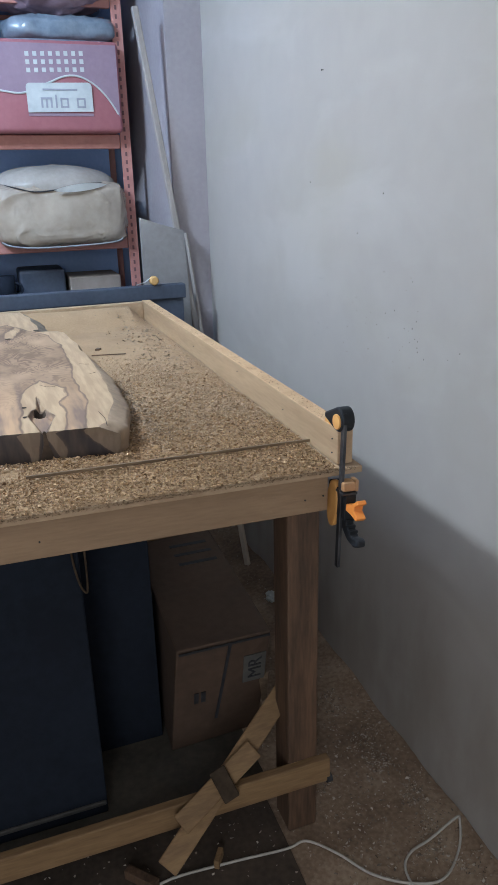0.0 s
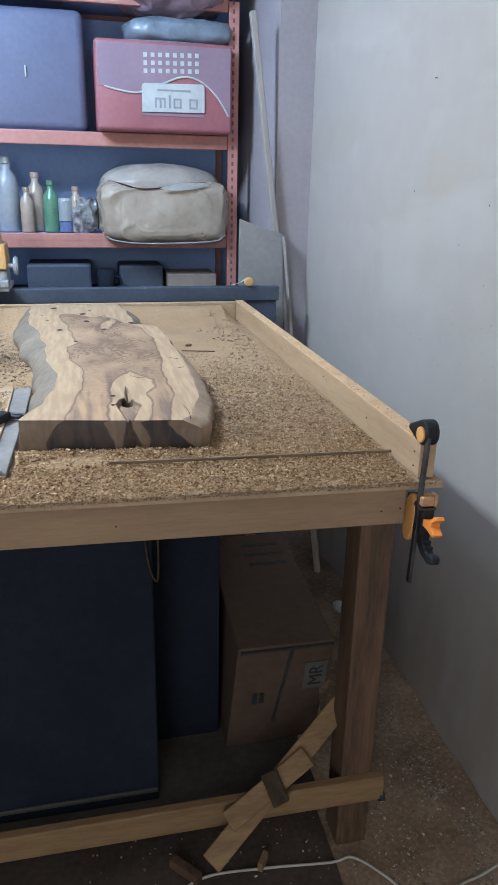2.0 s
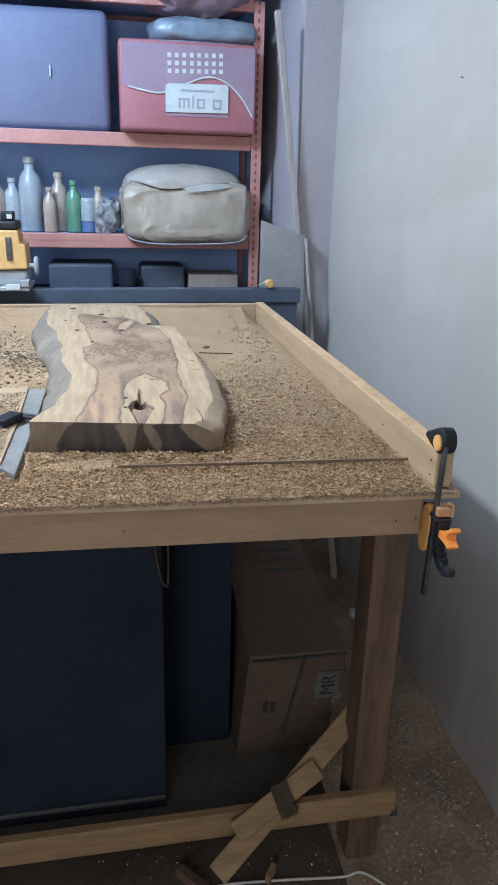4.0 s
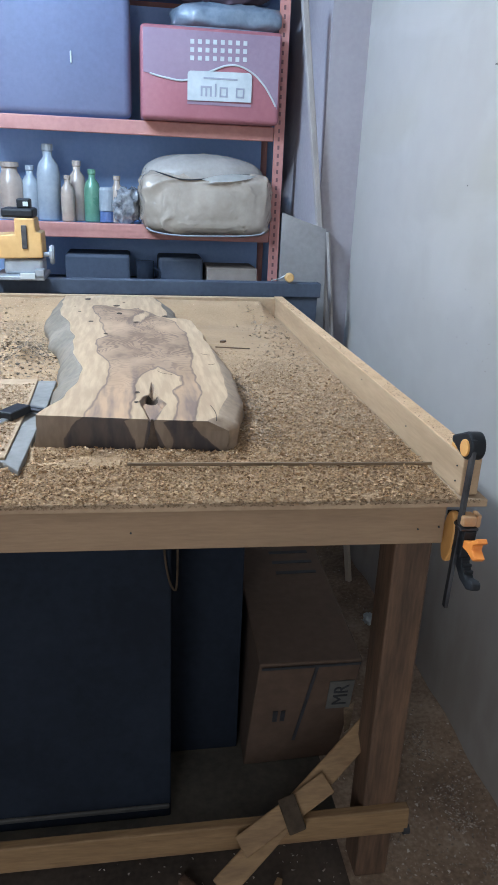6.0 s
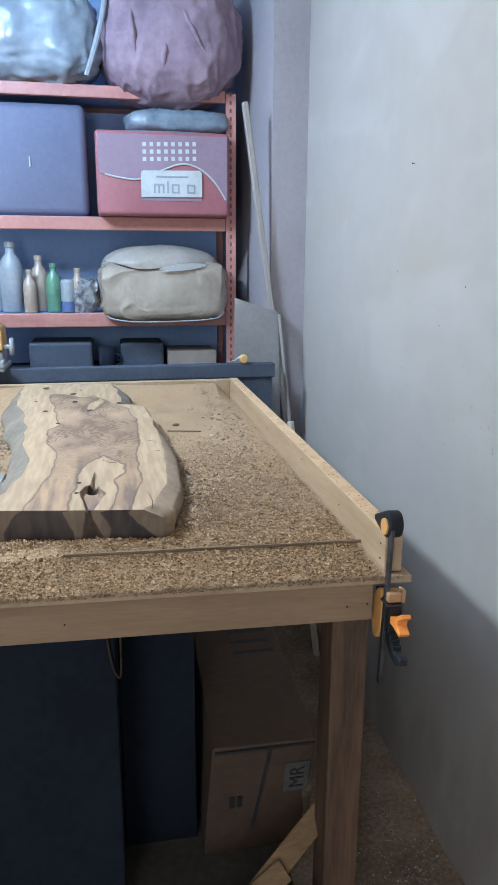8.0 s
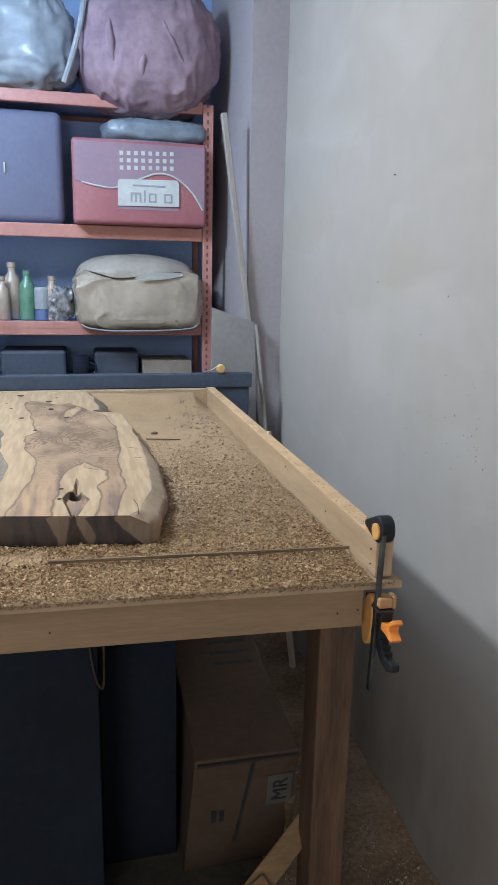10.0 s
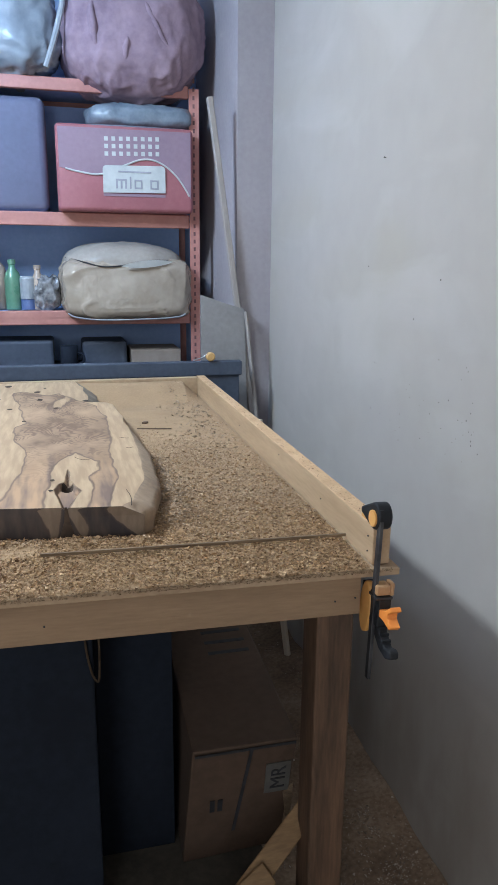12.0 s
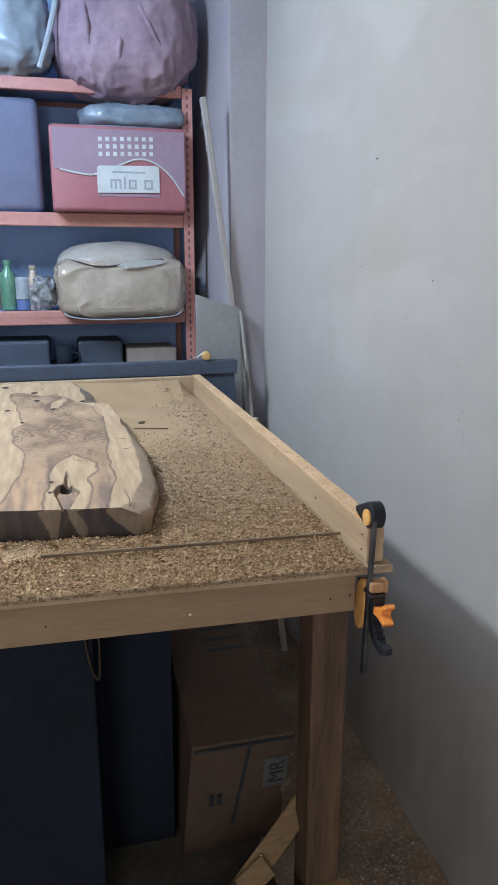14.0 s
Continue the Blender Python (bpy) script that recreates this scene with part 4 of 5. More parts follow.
tagged(link("foam_scrap", lumpy(0.236, 0.935, 0.018, 0.015, 0.024, 0.018, 2.2, 0.010, 90, 20, 12), WHITE), "pale crumpled paper scrap on the floor", "scrap")

# ---------------------------------------------------------------- behind the bench
bench = thing("steel_bench", (-0.6, 1.6, 0), "blue-black steel rail bench behind the workbench", "bench")
part("rail", box(-1.5, 0.158, 1.536, 1.576, 0.944, 0.994, 0.003), DARKSTEEL, bench)
part("panel", box(-1.5, 0.150, 1.545, 1.585, 0.05, 0.944, 0.003), DARKSTEEL, bench)
for x in (-1.45, 0.12):
    part("foot", box(x - 0.03, x + 0.03, 1.52, 1.61, 0.0, 0.05, 0.004), DARKSTEEL, bench)
part("stop_knob", lathe([(0.014, 0), (0.016, 0.004), (0.016, 0.02), (0.012, 0.024)], 16, Matrix.Translation((0.043, 1.55, 1.012)) @ pose(0, 0, 0, 90)), YELLOW, bench, "yellow stop knob")
part("wire", tube([(-0.02, 1.54, 1.0), (0.01, 1.54, 1.008), (0.03, 1.54, 1.02), (0.042, 1.54, 1.024)], 0.002), BRIGHT, bench)

tagged(link("grey_board", prism([(0.028, 0.0), (0.235, 0.0), (0.193, 1.170), (0.10, 1.198), (0.03, 1.222)], 1.645, 1.658, "y", 0.001), GREYBOARD), "grey board leaning upright against the pier", "board")
tagged(link("edge_lath", beam((0.288, 1.46, 0.0), (0.196, 1.638, 1.162), 0.010, 0.014), WEATHERED), "weathered lath standing against the grey board", "lath")
tagged(link("leaning_plank", beam((0.338, 1.664, 0.02), (0.067, 1.664, 1.885), 0.020, 0.028, up=(0, 1, 0)), WEATHERED), "long weathered plank leaning towards the shelving", "plank")

router = thing("router", (-0.82, 1.565, 0.994), "yellow and grey hand router standing on the steel rail", "power tool")
part("base", box(-0.93, -0.772, 1.47, 1.66, 0.994, 1.008, 0.003), GREYBODY, router)
part("housing", box(-0.90, -0.778, 1.51, 1.62, 1.008, 1.058, 0.010), GREYBODY, router, "grey cast housing")
part("casing", prism([(-0.98, 1.055), (-0.776, 1.062), (-0.778, 1.140), (-0.794, 1.142), (-0.798, 1.184), (-0.858, 1.184), (-0.860, 1.135), (-0.98, 1.125)], 1.50, 1.62, "y", 0.005), YELLOW, router, "yellow plastic casing")
part("vent", box(-0.838, -0.821, 1.494, 1.50, 1.090, 1.162, 0.002), STEEL, router, "dark vent slot")
part("cap", box(-0.897, -0.799, 1.50, 1.62, 1.184, 1.212, 0.007), BLACK, router, "black cap")
part("spindle_lock", box(-0.852, -0.812, 1.53, 1.59, 1.212, 1.240, 0.004), BLACK, router)
part("window", box(-0.832, -0.816, 1.526, 1.53, 1.218, 1.232, 0.001), WHITE, router)
part("side_knob", lathe([(0.005, 0), (0.005, 0.018), (0.018, 0.020), (0.021, 0.028), (0.018, 0.034)], 16, Matrix.Translation((-0.776, 1.52, 1.072)) @ pose(0, 0, 0, 0, 90) @ Matrix.Diagonal((1.5, 0.9, 1, 1))), GREYBODY, router)
# white strip standing for the highlight at the router's foot
part("shoe_glint", box(-0.845, -0.800, 1.462, 1.470, 1.000, 1.018, 0.001), WHITE, router)
part("foot", box(-0.80, -0.772, 1.465, 1.50, 1.008, 1.030, 0.002), GREYBODY, router)

# ---------------------------------------------------------------- shelving
SY = 2.05
rack = thing("shelving_rack", (-0.45, 2.2, 0), "coral red slotted-angle shelving rack", "shelving")
for x in (0.062, -1.10):
    for y in (SY, SY + 0.36):
        post = part("post", join(box(x, x + 0.040, y, y + 0.003, 0.0, 1.99), box(x + 0.037, x + 0.040, y + 0.003, y + 0.040, 0.0, 1.99)), CORAL, rack, "coral red slotted angle post")
        if y == SY:
            for k in range(38):
                part("slot", box(x + 0.015, x + 0.023, y - 0.0012, y + 0.0005, 0.9 + 0.03 * k, 0.915 + 0.03 * k), SLOT, post)
for z, top in ((1.085, 1.142), (1.468, 1.520), (1.955, 2.000)):
    part("shelf_beam", box(-1.06, 0.062, SY + 0.004, SY + 0.03, z, top, 0.004), CORAL, rack, "coral red shelf beam")
    part("shelf_beam", box(-1.06, 0.062, SY + 0.37, SY + 0.396, z, top, 0.004), CORAL, rack)
    part("shelf_board", box(-1.06, 0.062, SY + 0.03, SY + 0.37, top - 0.016, top - 0.002, 0.001), HAZEBLUE, rack, "shelf board blued for the haze")
part("shelf_board", box(-1.06, 0.062, SY + 0.01, SY + 0.39, 0.880, 0.900, 0.001), DARKSTEEL, rack, "dark lowest shelf")
# added sheet, its pale blue stands in for hazy air in the rack
part("haze_backing", box(-1.06, 0.062, 2.335, 2.340, 0.905, 1.95), HAZEBLUE, rack, "added backing sheet, light blue for the haze")
part("shelf_lip", box(-1.06, 0.062, SY + 0.004, SY + 0.012, 1.110, 1.116, 0.001), CORAL, rack)

# printed bedding bag on the middle shelf
bb = thing("bedding_bag", (-0.19, 2.12, 1.52), "red and mauve printed vinyl bedding bag with a white label", "storage bag")
bm = box(-0.452, 0.064, 1.975, 2.33, 1.522, 1.832, 0.016, seg=4)
part("body", bm, REDVINYL, bb, "red glossy vinyl", True)
wave = [(-0.42, 1.672), (-0.36, 1.660), (-0.29, 1.656), (-0.2, 1.690), (-0.14, 1.712), (-0.09, 1.712), (-0.04, 1.690), (0.0, 1.655), (0.028, 1.618), (0.048, 1.585)]
part("upper_print", prism([(0.054, 1.818), (-0.442, 1.818), (-0.442, 1.676)] + wave + [(0.054, 1.575)], 1.9722, 1.9752, "y"), MAUVE, bb, "mauve printed upper half")
part("wave_line", tube([(x, 1.972, z) for x, z in wave], 0.0035, 6), WHITE, bb, "white curved line")
lab = part("label", prism([(-0.283, 1.590), (-0.046, 1.594), (-0.046, 1.680), (-0.050, 1.688), (-0.058, 1.692), (-0.272, 1.688), (-0.280, 1.684), (-0.283, 1.676)], 1.968, 1.9715, "y"), WHITE, bb, "white printed label")
part("label_shade", box(-0.283, -0.046, 1.9725, 1.974, 1.578, 1.588), MAUVE, bb)
for x0, x1, z0, z1 in ((-0.235, -0.228, 1.606, 1.634), (-0.218, -0.211, 1.606, 1.634), (-0.201, -0.194, 1.606, 1.634), (-0.235, -0.194, 1.634, 1.641), (-0.183, -0.177, 1.606, 1.650), (-0.225, -0.10, 1.664, 1.670),
                       (-0.165, -0.159, 1.612, 1.634), (-0.141, -0.135, 1.612, 1.634), (-0.165, -0.135, 1.634, 1.640), (-0.165, -0.135, 1.606, 1.612),
                       (-0.105, -0.099, 1.612, 1.634), (-0.079, -0.073, 1.612, 1.634), (-0.105, -0.073, 1.634, 1.640), (-0.105, -0.073, 1.606, 1.612)):
    part("print_bar", box(x0, x1, 1.9665, 1.968, z0, z1), GREYPRINT, lab)
for i in range(8):
    for j in range(3):
        part("dot", box(-0.274 + i * 0.0275, -0.260 + i * 0.0275, 1.9702, 1.972, 1.722 + j * 0.0265 + 0.0008 * i, 1.737 + j * 0.0265 + 0.0008 * i), WHITE, bb)
part("top_piping", tube([(-0.43, 1.99, 1.826), (-0.2, 1.985, 1.830), (0.03, 1.99, 1.828)], 0.004, 6), TEAL, bb)
tagged(link("folded_sheet", lumpy(-0.12, 2.15, 1.880, 0.205, 0.14, 0.046, 3.5, 0.014, 9, 80, 30, 4, 0.012, (0.5, 1, 1.4)), TEAL, smooth=True), "folded teal plastic sheet on the bedding bag", "plastic sheet")

# vinyl blanket bag on the lower shelf
vb = thing("blanket_bag", (-0.2, 2.15, 1.142), "beige blanket in a creased clear vinyl zip bag", "storage bag")
part("body", lumpy(-0.200, 2.145, 1.228, 0.256, 0.175, 0.118, 6.0, 0.007, 7, 150, 80, 1, 0.011), VINYLBAG, vb, "", True)
part("top_flap", lumpy(-0.205, 2.145, 1.318, 0.244, 0.168, 0.096, 2.35, 0.005, 8, 90, 36, 7, 0.003), BLANKET, vb, "beige cloth under clear vinyl", True)


def bag_front(x, z):
    """Where the bag's front lies, over a place of its outline."""
    best = 2.145
    for cx, cz, hx, hy, hz, p in ((-0.200, 1.228, 0.256, 0.175, 0.118, 6.0), (-0.205, 1.318, 0.244, 0.168, 0.096, 2.35)):
        left = 1 - abs((x - cx) / hx) ** p - abs((z - cz) / hz) ** p
        if left > 0:
            best = min(best, 2.145 - hy * left ** (1 / p))
    return best


zip_line = [(-0.435, 1.348), (-0.40, 1.340), (-0.36, 1.330), (-0.30, 1.316), (-0.22, 1.320), (-0.12, 1.338), (-0.05, 1.341), (0.0, 1.340), (0.025, 1.338)]
part("seam", tube([(x, bag_front(x, z) - 0.004, z) for x, z in zip_line], 0.0028, 6), STEEL, vb, "dark zip seam")
bm = bmesh.new()
gap = []
for k in range(13):
    x = -0.225 + 0.205 * k / 12
    mid = 1.318 + 0.018 * k / 12
    half = 0.013 * math.sin(math.pi * k / 12) ** 0.7
    gap.append([bm.verts.new((x, bag_front(x, mid) - 0.022, mid + d)) for d in (-half - 0.0005, half + 0.0005)])
for a, b in zip(gap, gap[1:]):
    bm.faces.new((a[0], b[0], b[1], a[1]))
bmesh.ops.solidify(bm, geom=bm.faces[:], thickness=0.002)
part("opening", bm, LINING, vb, "white gap in the zip")
hem = [(-0.435, 1.134), (-0.40, 1.120), (-0.30, 1.110), (-0.1, 1.113), (0.0, 1.120), (0.03, 1.130)]
part("bottom_piping", tube([(x, bag_front(x, 1.142) - 0.006, z) for x, z in hem], 0.003, 6), MILKY, vb)

bn = thing("storage_bin", (-0.75, 2.2, 1.52), "lavender blue plastic storage bin on the shelf", "storage bin")
part("body", box(-1.02, -0.485, 2.075, 2.325, 1.522, 1.935, 0.03, seg=4), LAVENDER, bn, "", True)
# white strip painted as a glint on the bin's front
part("bin_glint", box(-0.705, -0.699, 2.066, 2.075, 1.70, 1.74, 0.002), WHITE, bn)

# bottles along the lower shelf
def bottle(name, x, y, z, r, h, material, label, neck=0.4, capm=None):
    b = thing(name, (x, y, z), label, "bottle", "bottles on the shelf")
    part("body", lathe([(r * 0.92, 0), (r, 0.006), (r, h * 0.62), (r * 0.85, h * 0.74), (r * neck, h * 0.84), (r * neck, h * 0.93)], 20, Matrix.Translation((x, y, z))), material, b, "", True)
    part("cap", lathe([(r * neck * 1.2, 0), (r * neck * 1.2, h * 0.08), (r * neck, h * 0.09)], 14, Matrix.Translation((x, y, z + h * 0.92))), capm or material, b)


ZS = 1.142
bottle("plastic_bottle", -0.812, 2.15, ZS, 0.045, 0.28, MILKY, "tall milky plastic bottle on the shelf")
bottle("plastic_bottle", -0.885, 2.17, ZS, 0.035, 0.20, MILKY, "short milky plastic bottle on the shelf")
bottle("plastic_bottle", -0.96, 2.16, ZS, 0.05, 0.21, TAN, "broad tan plastic jug on the shelf", 0.6)
bottle("glass_bottle", -0.705, 2.17, ZS, 0.036, 0.225, TAN, "tan tinted glass bottle on the shelf")
bottle("green_bottle", -0.645, 2.13, ZS, 0.032, 0.195, GREEN, "green plastic drink bottle on the shelf")
bottle("glass_bottle", -0.738, 2.10, ZS, 0.026, 0.17, TAN, "small tan glass bottle on the shelf")
jar = thing("glass_jar", (-0.588, 2.12, ZS), "clear jar with blue contents on the shelf", "jar")
part("contents", lathe([(0.030, 0), (0.030, 0.04)], 18, Matrix.Translation((-0.588, 2.12, ZS + 0.002))), BLUEPL, jar, "blue contents")
part("glass", lathe([(0.031, 0.042), (0.031, 0.12), (0.026, 0.13)], 18, Matrix.Translation((-0.588, 2.12, ZS + 0.002))), MILKY, jar)
bottle("spray_bottle", -0.548, 2.12, ZS, 0.024, 0.175, TAN, "slim tan spray bottle on the shelf", 0.5)
tagged(link("crumpled_bag", lumpy(-0.510, 2.12, ZS + 0.066, 0.046, 0.045, 0.064, 3.0, 0.008, 26, 64, 40, 5, 0.012, (2.6, 2.6, 2.2)), GREYBAG, smooth=True), "crumpled grey plastic bag on the shelf", "plastic bag")

# things on the dark lowest shelf
tagged(link("pale_carton", box(-0.185, 0.025, 2.09, 2.30, 0.901, 0.975, 0.004), CARTON2), "pale cardboard box on the lowest shelf", "box")
tagged(link("grey_case", box(-0.76, -0.50, 2.10, 2.32, 0.901, 1.018, 0.012), DARKSTEEL), "blue-grey tool case on the lowest shelf", "case")
tagged(link("dark_case", box(-0.385, -0.20, 2.12, 2.32, 0.901, 1.010, 0.012), DARKSTEEL), "blue-grey tool case on the lowest shelf", "case")
mug = thing("dark_mug", (-0.44, 2.10, 0.901), "dark mug on the lowest shelf", "mug")
part("body", lathe([(0.030, 0), (0.036, 0.01), (0.036, 0.095), (0.032, 0.095)], 20, Matrix.Translation((-0.44, 2.10, 0.902))), NAVY, mug, "", True)
part("handle", tube([(-0.405, 2.08, 0.97), (-0.385, 2.075, 0.96), (-0.382, 2.075, 0.935), (-0.405, 2.08, 0.92)], 0.005), NAVY, mug)

# top shelf
pb = thing("plastic_bag", (-0.62, 2.15, 2.0), "stuffed clear plastic bag with shiny creases on the top shelf", "plastic bag")
part("body", lumpy(-0.640, 2.150, 2.170, 0.215, 0.16, 0.175, 3.2, 0.022, 9, 90, 50, 2, 0.016), CLEARBAG, pb, "", True)
part("edge_fold", tube([(-0.470, 2.0, 2.02), (-0.440, 1.985, 2.10), (-0.405, 1.985, 2.22), (-0.385, 1.99, 2.33)], 0.011, 8), MILKY, pb, "folded bag edge")
quilt = thing("folded_quilt", (-0.150, 2.13, 1.948), "mauve quilt slumped on the top shelf", "quilt")
part("body", lumpy(-0.150, 2.13, 2.170, 0.262, 0.205, 0.222, 2.9, 0.020, 6, 150, 80, 8, 0.010, (1.2, 1.2, 0.38)), CLOTH, quilt, "", True)


def quilt_front(x, z):
    """Where the quilt's front lies, over a place of its outline."""
    return 2.13 - 0.205 * max(0, 1 - abs((x + 0.150) / 0.262) ** 2.9 - abs((z - 2.170) / 0.222) ** 2.9) ** (1 / 2.9)


for (xa, za), (xm, zm), (xb, zb) in (((-0.150, 2.31), (-0.085, 2.16), (0.015, 2.03)), ((-0.17, 2.17), (-0.20, 2.07), (-0.185, 1.985)), ((-0.30, 2.28), (-0.315, 2.15), (-0.28, 2.04))):
    ridge = bmesh.new()
    rings = []
    for k in range(25):
        u = k / 24
        x = (1 - u) ** 2 * xa + 2 * u * (1 - u) * xm + u * u * xb + 0.006 * noise.noise(Vector((u * 5, xa * 30, 0)))
        z = (1 - u) ** 2 * za + 2 * u * (1 - u) * zm + u * u * zb
        w = 0.004 + 0.020 * math.sin(math.pi * u)
        rings.append([ridge.verts.new((x + w * c, quilt_front(x + w * c, z) + 0.020 - 0.043 * math.sin(math.pi * u) * (1 - c * c), z)) for c in (-1, -0.7, -0.35, 0, 0.35, 0.7, 1)])
    for a, b in zip(rings, rings[1:]):
        for k in range(6):
            ridge.faces.new((a[k], a[k + 1], b[k + 1], b[k]))
    bmesh.ops.recalc_face_normals(ridge, faces=ridge.faces[:])
    part("fold", ridge, CLOTH, quilt, "soft hanging fold", True)

# ---------------------------------------------------------------- loose chips, dust and specks
rng = np.random.default_rng(5)


def mound(x, y):
    """Height of the dust over the bench top."""
    h = 0.004 + 0.003 * noise.noise(Vector((x * 11, y * 11, 0))) + 0.0015 * noise.noise(Vector((x * 37, y * 37, 5)))
    h += 0.013 * math.exp(-((x + 0.285) / 0.04) ** 2 - ((y - 0.33) / 0.20) ** 2)
    h += 0.030 * math.exp(-((x + 0.760) / 0.055) ** 2 - ((y - 0.80) / 0.11) ** 2) * (1 + 0.5 * noise.noise(Vector((x * 30, y * 20, 11))))
    if -0.68 < x < -0.33:
        h += 0.007 * math.exp(-((y - 0.148 + 0.15 * (x + 0.51)) / 0.016) ** 2) * (0.7 + 0.6 * noise.noise(Vector((x * 30, 3, 1))))
    if y < 0.75:
        rough = min(1, (0.75 - y) / 0.2)
        h += rough * (0.0022 * noise.noise(Vector((x * 75, y * 75, 2))) + 0.0016 * noise.noise(Vector((x * 160, y * 160, 4))))
    h *= min(1, max(0.15, (1.45 - y) / 0.5))
    r = min(1, max(0, (y - 1.24) / 0.16))
    h += min(1, max(0, (-0.032 - x) / 0.05)) * 0.054 * r * r * (3 - 2 * r) * (0.92 + 0.25 * noise.noise(Vector((x * 6, 1, 8))))
    h *= min(1, max(0.05, (y + 0.0490 + 0.0353 * x) / 0.012)) ** 0.5
    h *= min(1, max(0.1, (-0.0315 - x) / 0.008)) if y < 1.3 else 1
    return max(h, 0.0005)


nx, ny = 430, 470
verts, faces = [], []
for j in range(ny + 1):
    for i in range(nx + 1):
        x = -1.39 + 1.361 * i / nx
        front = -0.049 - 0.0353 * x
        y = front + (1.408 - front) * (j / ny) ** 1.15
        verts.append((x, y, H + mound(x, y)))
for j in range(ny):
    for i in range(nx):
        k = j * (nx + 1) + i
        faces.append((k, k + 1, k + nx + 2, k + nx + 1))
me = bpy.data.meshes.new("sawdust")
me.from_pydata(verts, [], faces)
me.materials.append(DUST)
me.polygons.foreach_set("use_smooth", [True] * len(faces))
tagged(new("sawdust", me), "tan sawdust lying over the bench top", "sawdust", kind="stuff")

spots, greyed, coarse = [], [], []
while len(spots) + len(greyed) < 135000:
    x, y = rng.uniform(-1.05, -0.034), rng.uniform(-0.050, 1.40)
    if y < -0.0495 - 0.0353 * x:
        continue
    if 0.17 < y < 1.40 and curve_at(LEFT, y) - 0.03 < x < curve_at(RIGHT, y) + 0.03:
        continue
    over = 0.018 if -0.97 < x < -0.695 and 0.14 < y < 0.52 else 0.0
    if x < -0.655 and 0.1 < y < 0.6 and rng.random() < (0.25 if over else 0.92):
        continue
    d = 1.0 if y < 0.58 else max(0.004, 1 - (y - 0.58) / 0.33)
    if x > -0.13 and y > 0.6:
        d = max(d, 0.35 * (1.5 - y))
    if x < -0.66:
        d = 0.25 if y > 0.6 else 1
    d *= 0.55 + 0.6 * noise.noise(Vector((x * 9, y * 9, 3))) if y > 0.45 else 1
    d *= min(1, 0.9 + 0.6 * noise.noise(Vector((x * 45, y * 45, 6))))
    if math.hypot((x + 0.575) / 0.065, (y - 0.118) / 0.026) < 1:
        d *= 0.3
    if rng.random() < d:
        spot = (x, y, H + (over or mound(x, y)) + (rng.uniform(0, 0.004) if y < 0.7 and not over else 0))
        old = min(0.85, max(0, (y - 0.10) / 0.25 + 0.5 * noise.noise(Vector((x * 12, y * 12, 14)))))
        (greyed if rng.random() < old else spots).append(spot)
        if y < 0.62 and not over and rng.random() < 0.05:
            coarse.append((x, y, spot[2] + 0.001))
scatter("wood_chips", spots, 0.0026, CHIPS, None, "brown and cream wood chips strewn over the bench", 2, 0, 0.7)
scatter("dusted_chips", greyed, 0.0025, DUSTED, None, "greyed wood chips under fine dust on the bench", 12, 0, 0.7)
scatter("coarse_chips", coarse, 0.0040, CHIPS, None, "larger curled wood chips among the sawdust", 13, 0, 0.7)
lumps = []
while len(lumps) < 460:
    x, y = rng.normal(-0.095, 0.045), rng.uniform(0.66, 1.36)
    if -0.26 < x < -0.035:
        lumps.append((x, y, H + mound(x, y)))
while len(lumps) < 900:
    x, y = rng.normal(-0.285, 0.020), rng.uniform(0.17, 0.62)
    if x > curve_at(RIGHT, y) + 0.034:
        lumps.append((x, y, H + mound(x, y) + 0.002))
scatter("dust_lumps", lumps, 0.0055, GREYDUST, None, "grey crumbs of caked dust beside the rail", 11)
fringe = []
for _ in range(3000):
    x = rng.uniform(-1.0, 0.0)
    fringe.append((x, -0.0490 - 0.0353 * x - abs(rng.normal(0, 0.001)), H + 0.002 - rng.uniform(0, 0.007)))
scatter("edge_chips", fringe, 0.0022, CRUST, None, "chips and dust caked along the bench edge", 8)
scatter("rail_chips", [(rng.uniform(-0.0255, -0.0025), rng.uniform(0.0, 1.0) ** 1.7 * 1.4 - 0.02, H + 0.0622) for _ in range(2200)], 0.0026, CHIPS, None, "fine chips lying on the edge rail", 3, 0, 0.2)
heap = [(-0.765 + rng.normal(0, 0.05), 0.79 + rng.normal(0, 0.085)) for _ in range(1900)]
strewn = [(x, y) for x, y in ((rng.uniform(-1.0, -0.655), rng.uniform(0.56, 1.34)) for _ in range(9000)) if noise.noise(Vector((x * 9, y * 5, 12))) + rng.uniform(-0.5, 0.5) > 0.05]
scatter("grey_crumbs", [(x, y, H + mound(x, y) - 0.001) for x, y in strewn], 0.0052, GREYDUST, None, "grey-brown crumbs strewn behind the offcut", 12)
scatter("dark_chips", [(x, y, H + mound(x, y) - 0.001) for x, y in heap], 0.0054, DARKCRUMB, None, "dark bark crumbs heaped on the bench", 4)
def drift(x, y):
    """Height of the dust drifted against the wall foot."""
    u = max(0, (x - 0.02) / 0.279)
    return 0.0005 + 0.030 * u ** 3 * (0.6 + 0.8 * noise.noise(Vector((1, y * 5, 0)))) + u * 0.006 * abs(noise.noise(Vector((x * 30, y * 30, 2))))


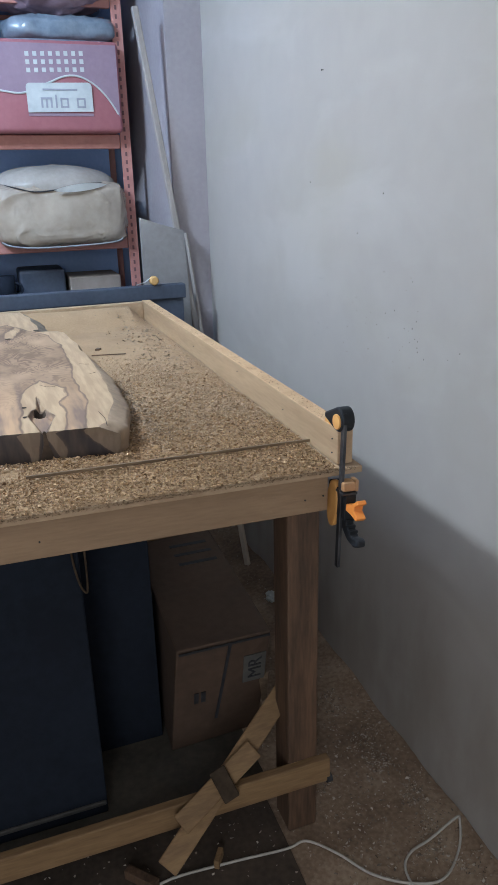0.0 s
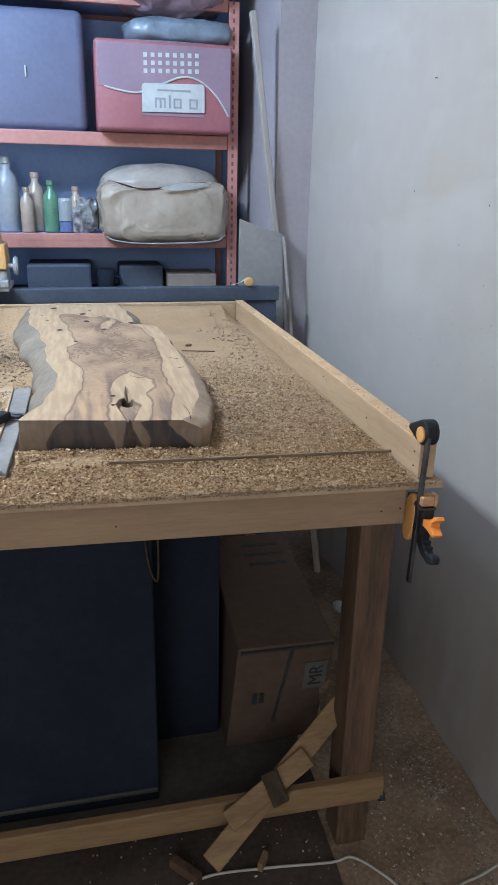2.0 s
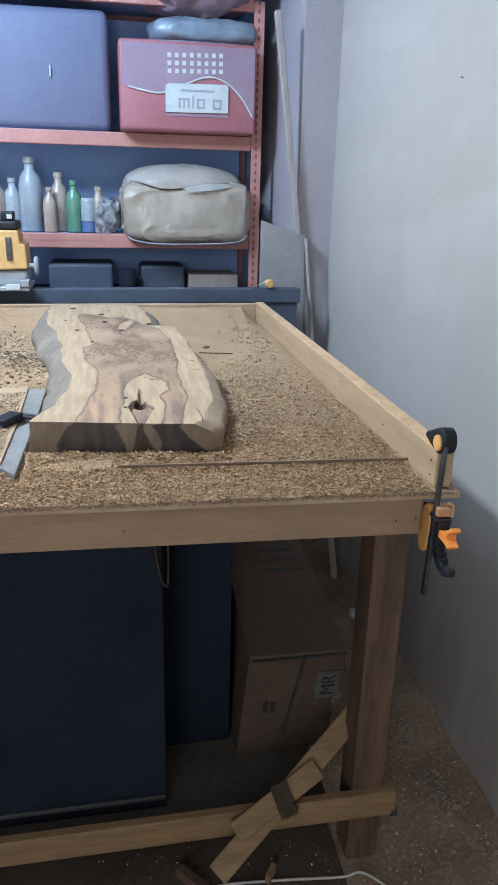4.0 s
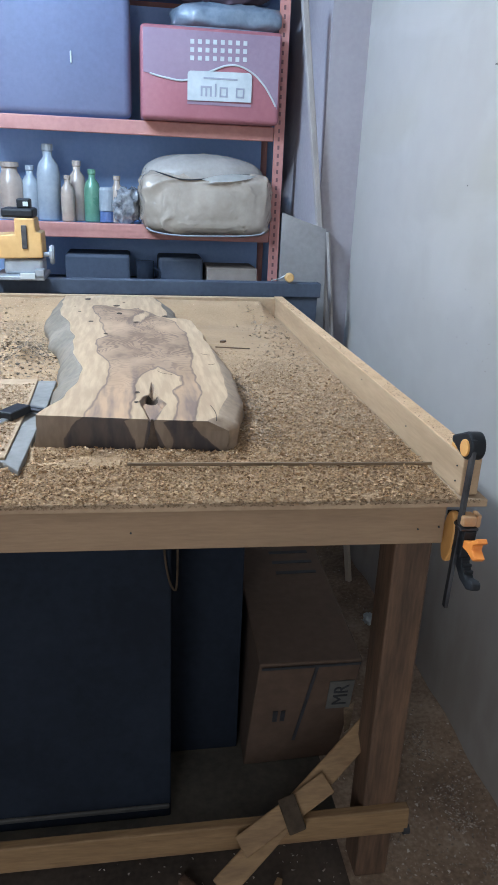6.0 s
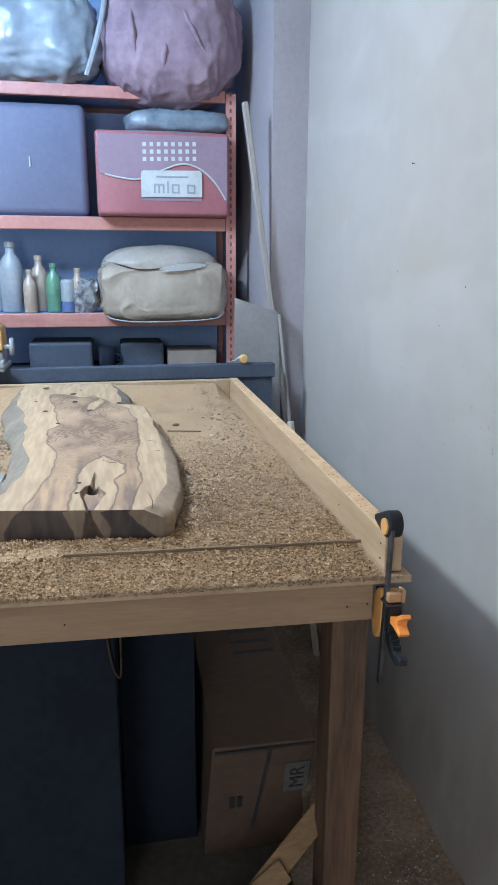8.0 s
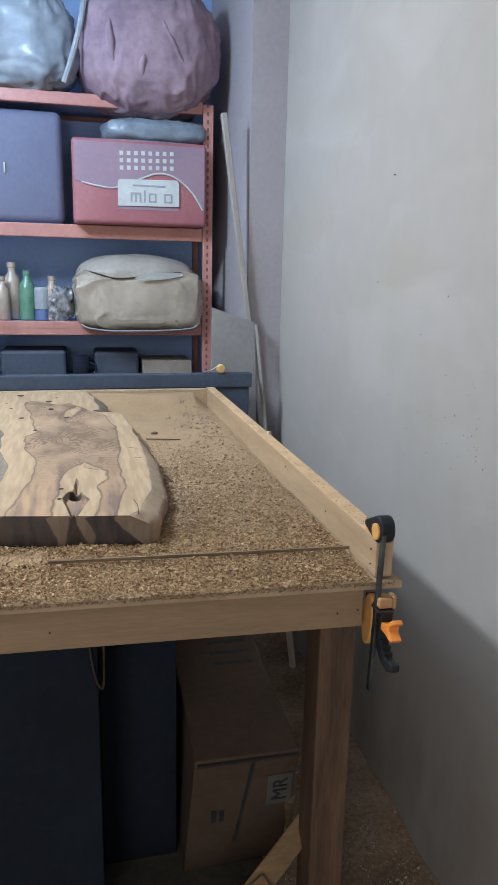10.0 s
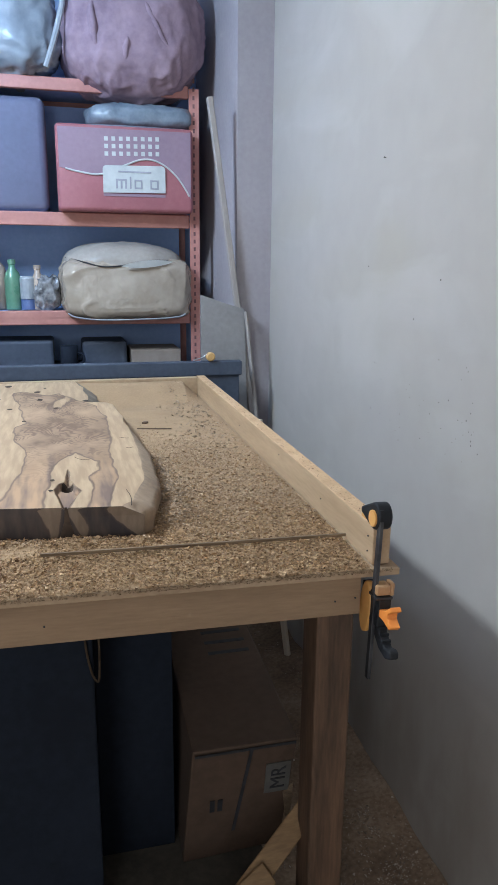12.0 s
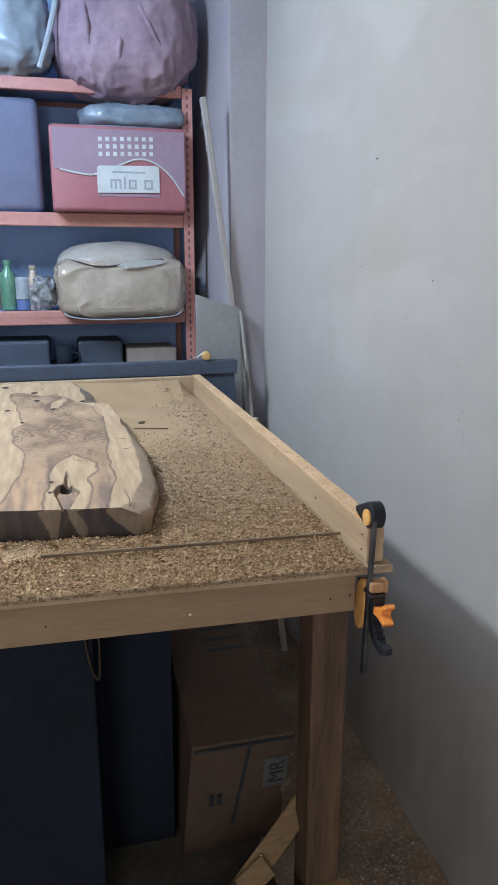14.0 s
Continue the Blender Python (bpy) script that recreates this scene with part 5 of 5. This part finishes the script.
fs = []
while len(fs) < 6000:
    x, y = rng.uniform(-0.6, 0.297), rng.uniform(-0.6, 1.6)
    foot = math.exp(-((x - 0.215) / 0.045) ** 2) + 0.55 * math.exp(-((x - 0.045) / 0.03) ** 2) * (y < 0.35)
    p = 0.02 if x < 0.0 else 0.10 + 0.9 * foot * max(0, 0.42 + 1.7 * noise.noise(Vector((x * 14, y * 14, 9))))
    if y > 0.45:
        p *= 0.08
    if rng.random() < p:
        fs.append((x, y, max(0.003, drift(x, y))))
scatter("floor_flakes", fs, 0.0043, FLAKES, None, "pale and dark wood flakes on the floor along the wall", 6, 0, 0.6)
bm = bmesh.new()
nx, ny = 24, 160
grid = []
for j in range(ny + 1):
    y = -1.2 + 2.85 * j / ny
    row = []
    for i in range(nx + 1):
        x = 0.02 + 0.279 * i / nx
        row.append(bm.verts.new((x, y, drift(x, y))))
    grid.append(row)
for a, b in zip(grid, grid[1:]):
    for k in range(nx):
        bm.faces.new((a[k], a[k + 1], b[k + 1], b[k]))
tagged(link("floor_dust", bm, FLOOR, smooth=True), "brown dust drifted against the wall foot", "dust", kind="stuff")
srng = np.random.default_rng(23)
ws = []
while len(ws) < 46:
    y, z = srng.normal(0.36, 0.19), srng.normal(1.02, 0.065)
    if 0.10 < y < 1.0 and 0.93 < z < 1.18 and z < 1.20 - 0.22 * max(0, y - 0.45):
        ws.append((XW - 0.0006, y, z))
ws += [(XW - 0.0006, y, z) for y, z in ((0.78, 1.332), (0.52, 1.22), (0.961, 1.035), (0.724, 0.978))]
ws += [(XW - 0.0012, 0.410, 1.308)]
bm = bmesh.new()
for x, y, z in ws:
    r = srng.uniform(0.0006, 0.0015) if z < 1.3 else 0.0019
    bmesh.ops.create_icosphere(bm, subdivisions=1, radius=r, matrix=Matrix.LocRotScale((x, y, z), None, (0.5, 1, srng.uniform(0.8, 1.6))))
tagged(link("wall_specks", bm, SPECK), "dark specks spattered on the plaster", "specks", kind="stuff")
for y, z in ((0.711, 1.582),):
    nail = thing("wall_nail", (XW - 0.006, y, z), "small rusty nail in the plastered wall", "nail")
    part("shank", lathe([(0.0009, 0), (0.0009, 0.005)], 8, Matrix.Translation((XW - 0.005, y, z)) @ pose(0, 0, 0, 0, 90)), SPECK, nail)
    part("head", lathe([(0.0019, 0), (0.0019, 0.0008)], 10, Matrix.Translation((XW - 0.0058, y, z)) @ pose(0, 0, 0, 0, 90)), SPECK, nail)
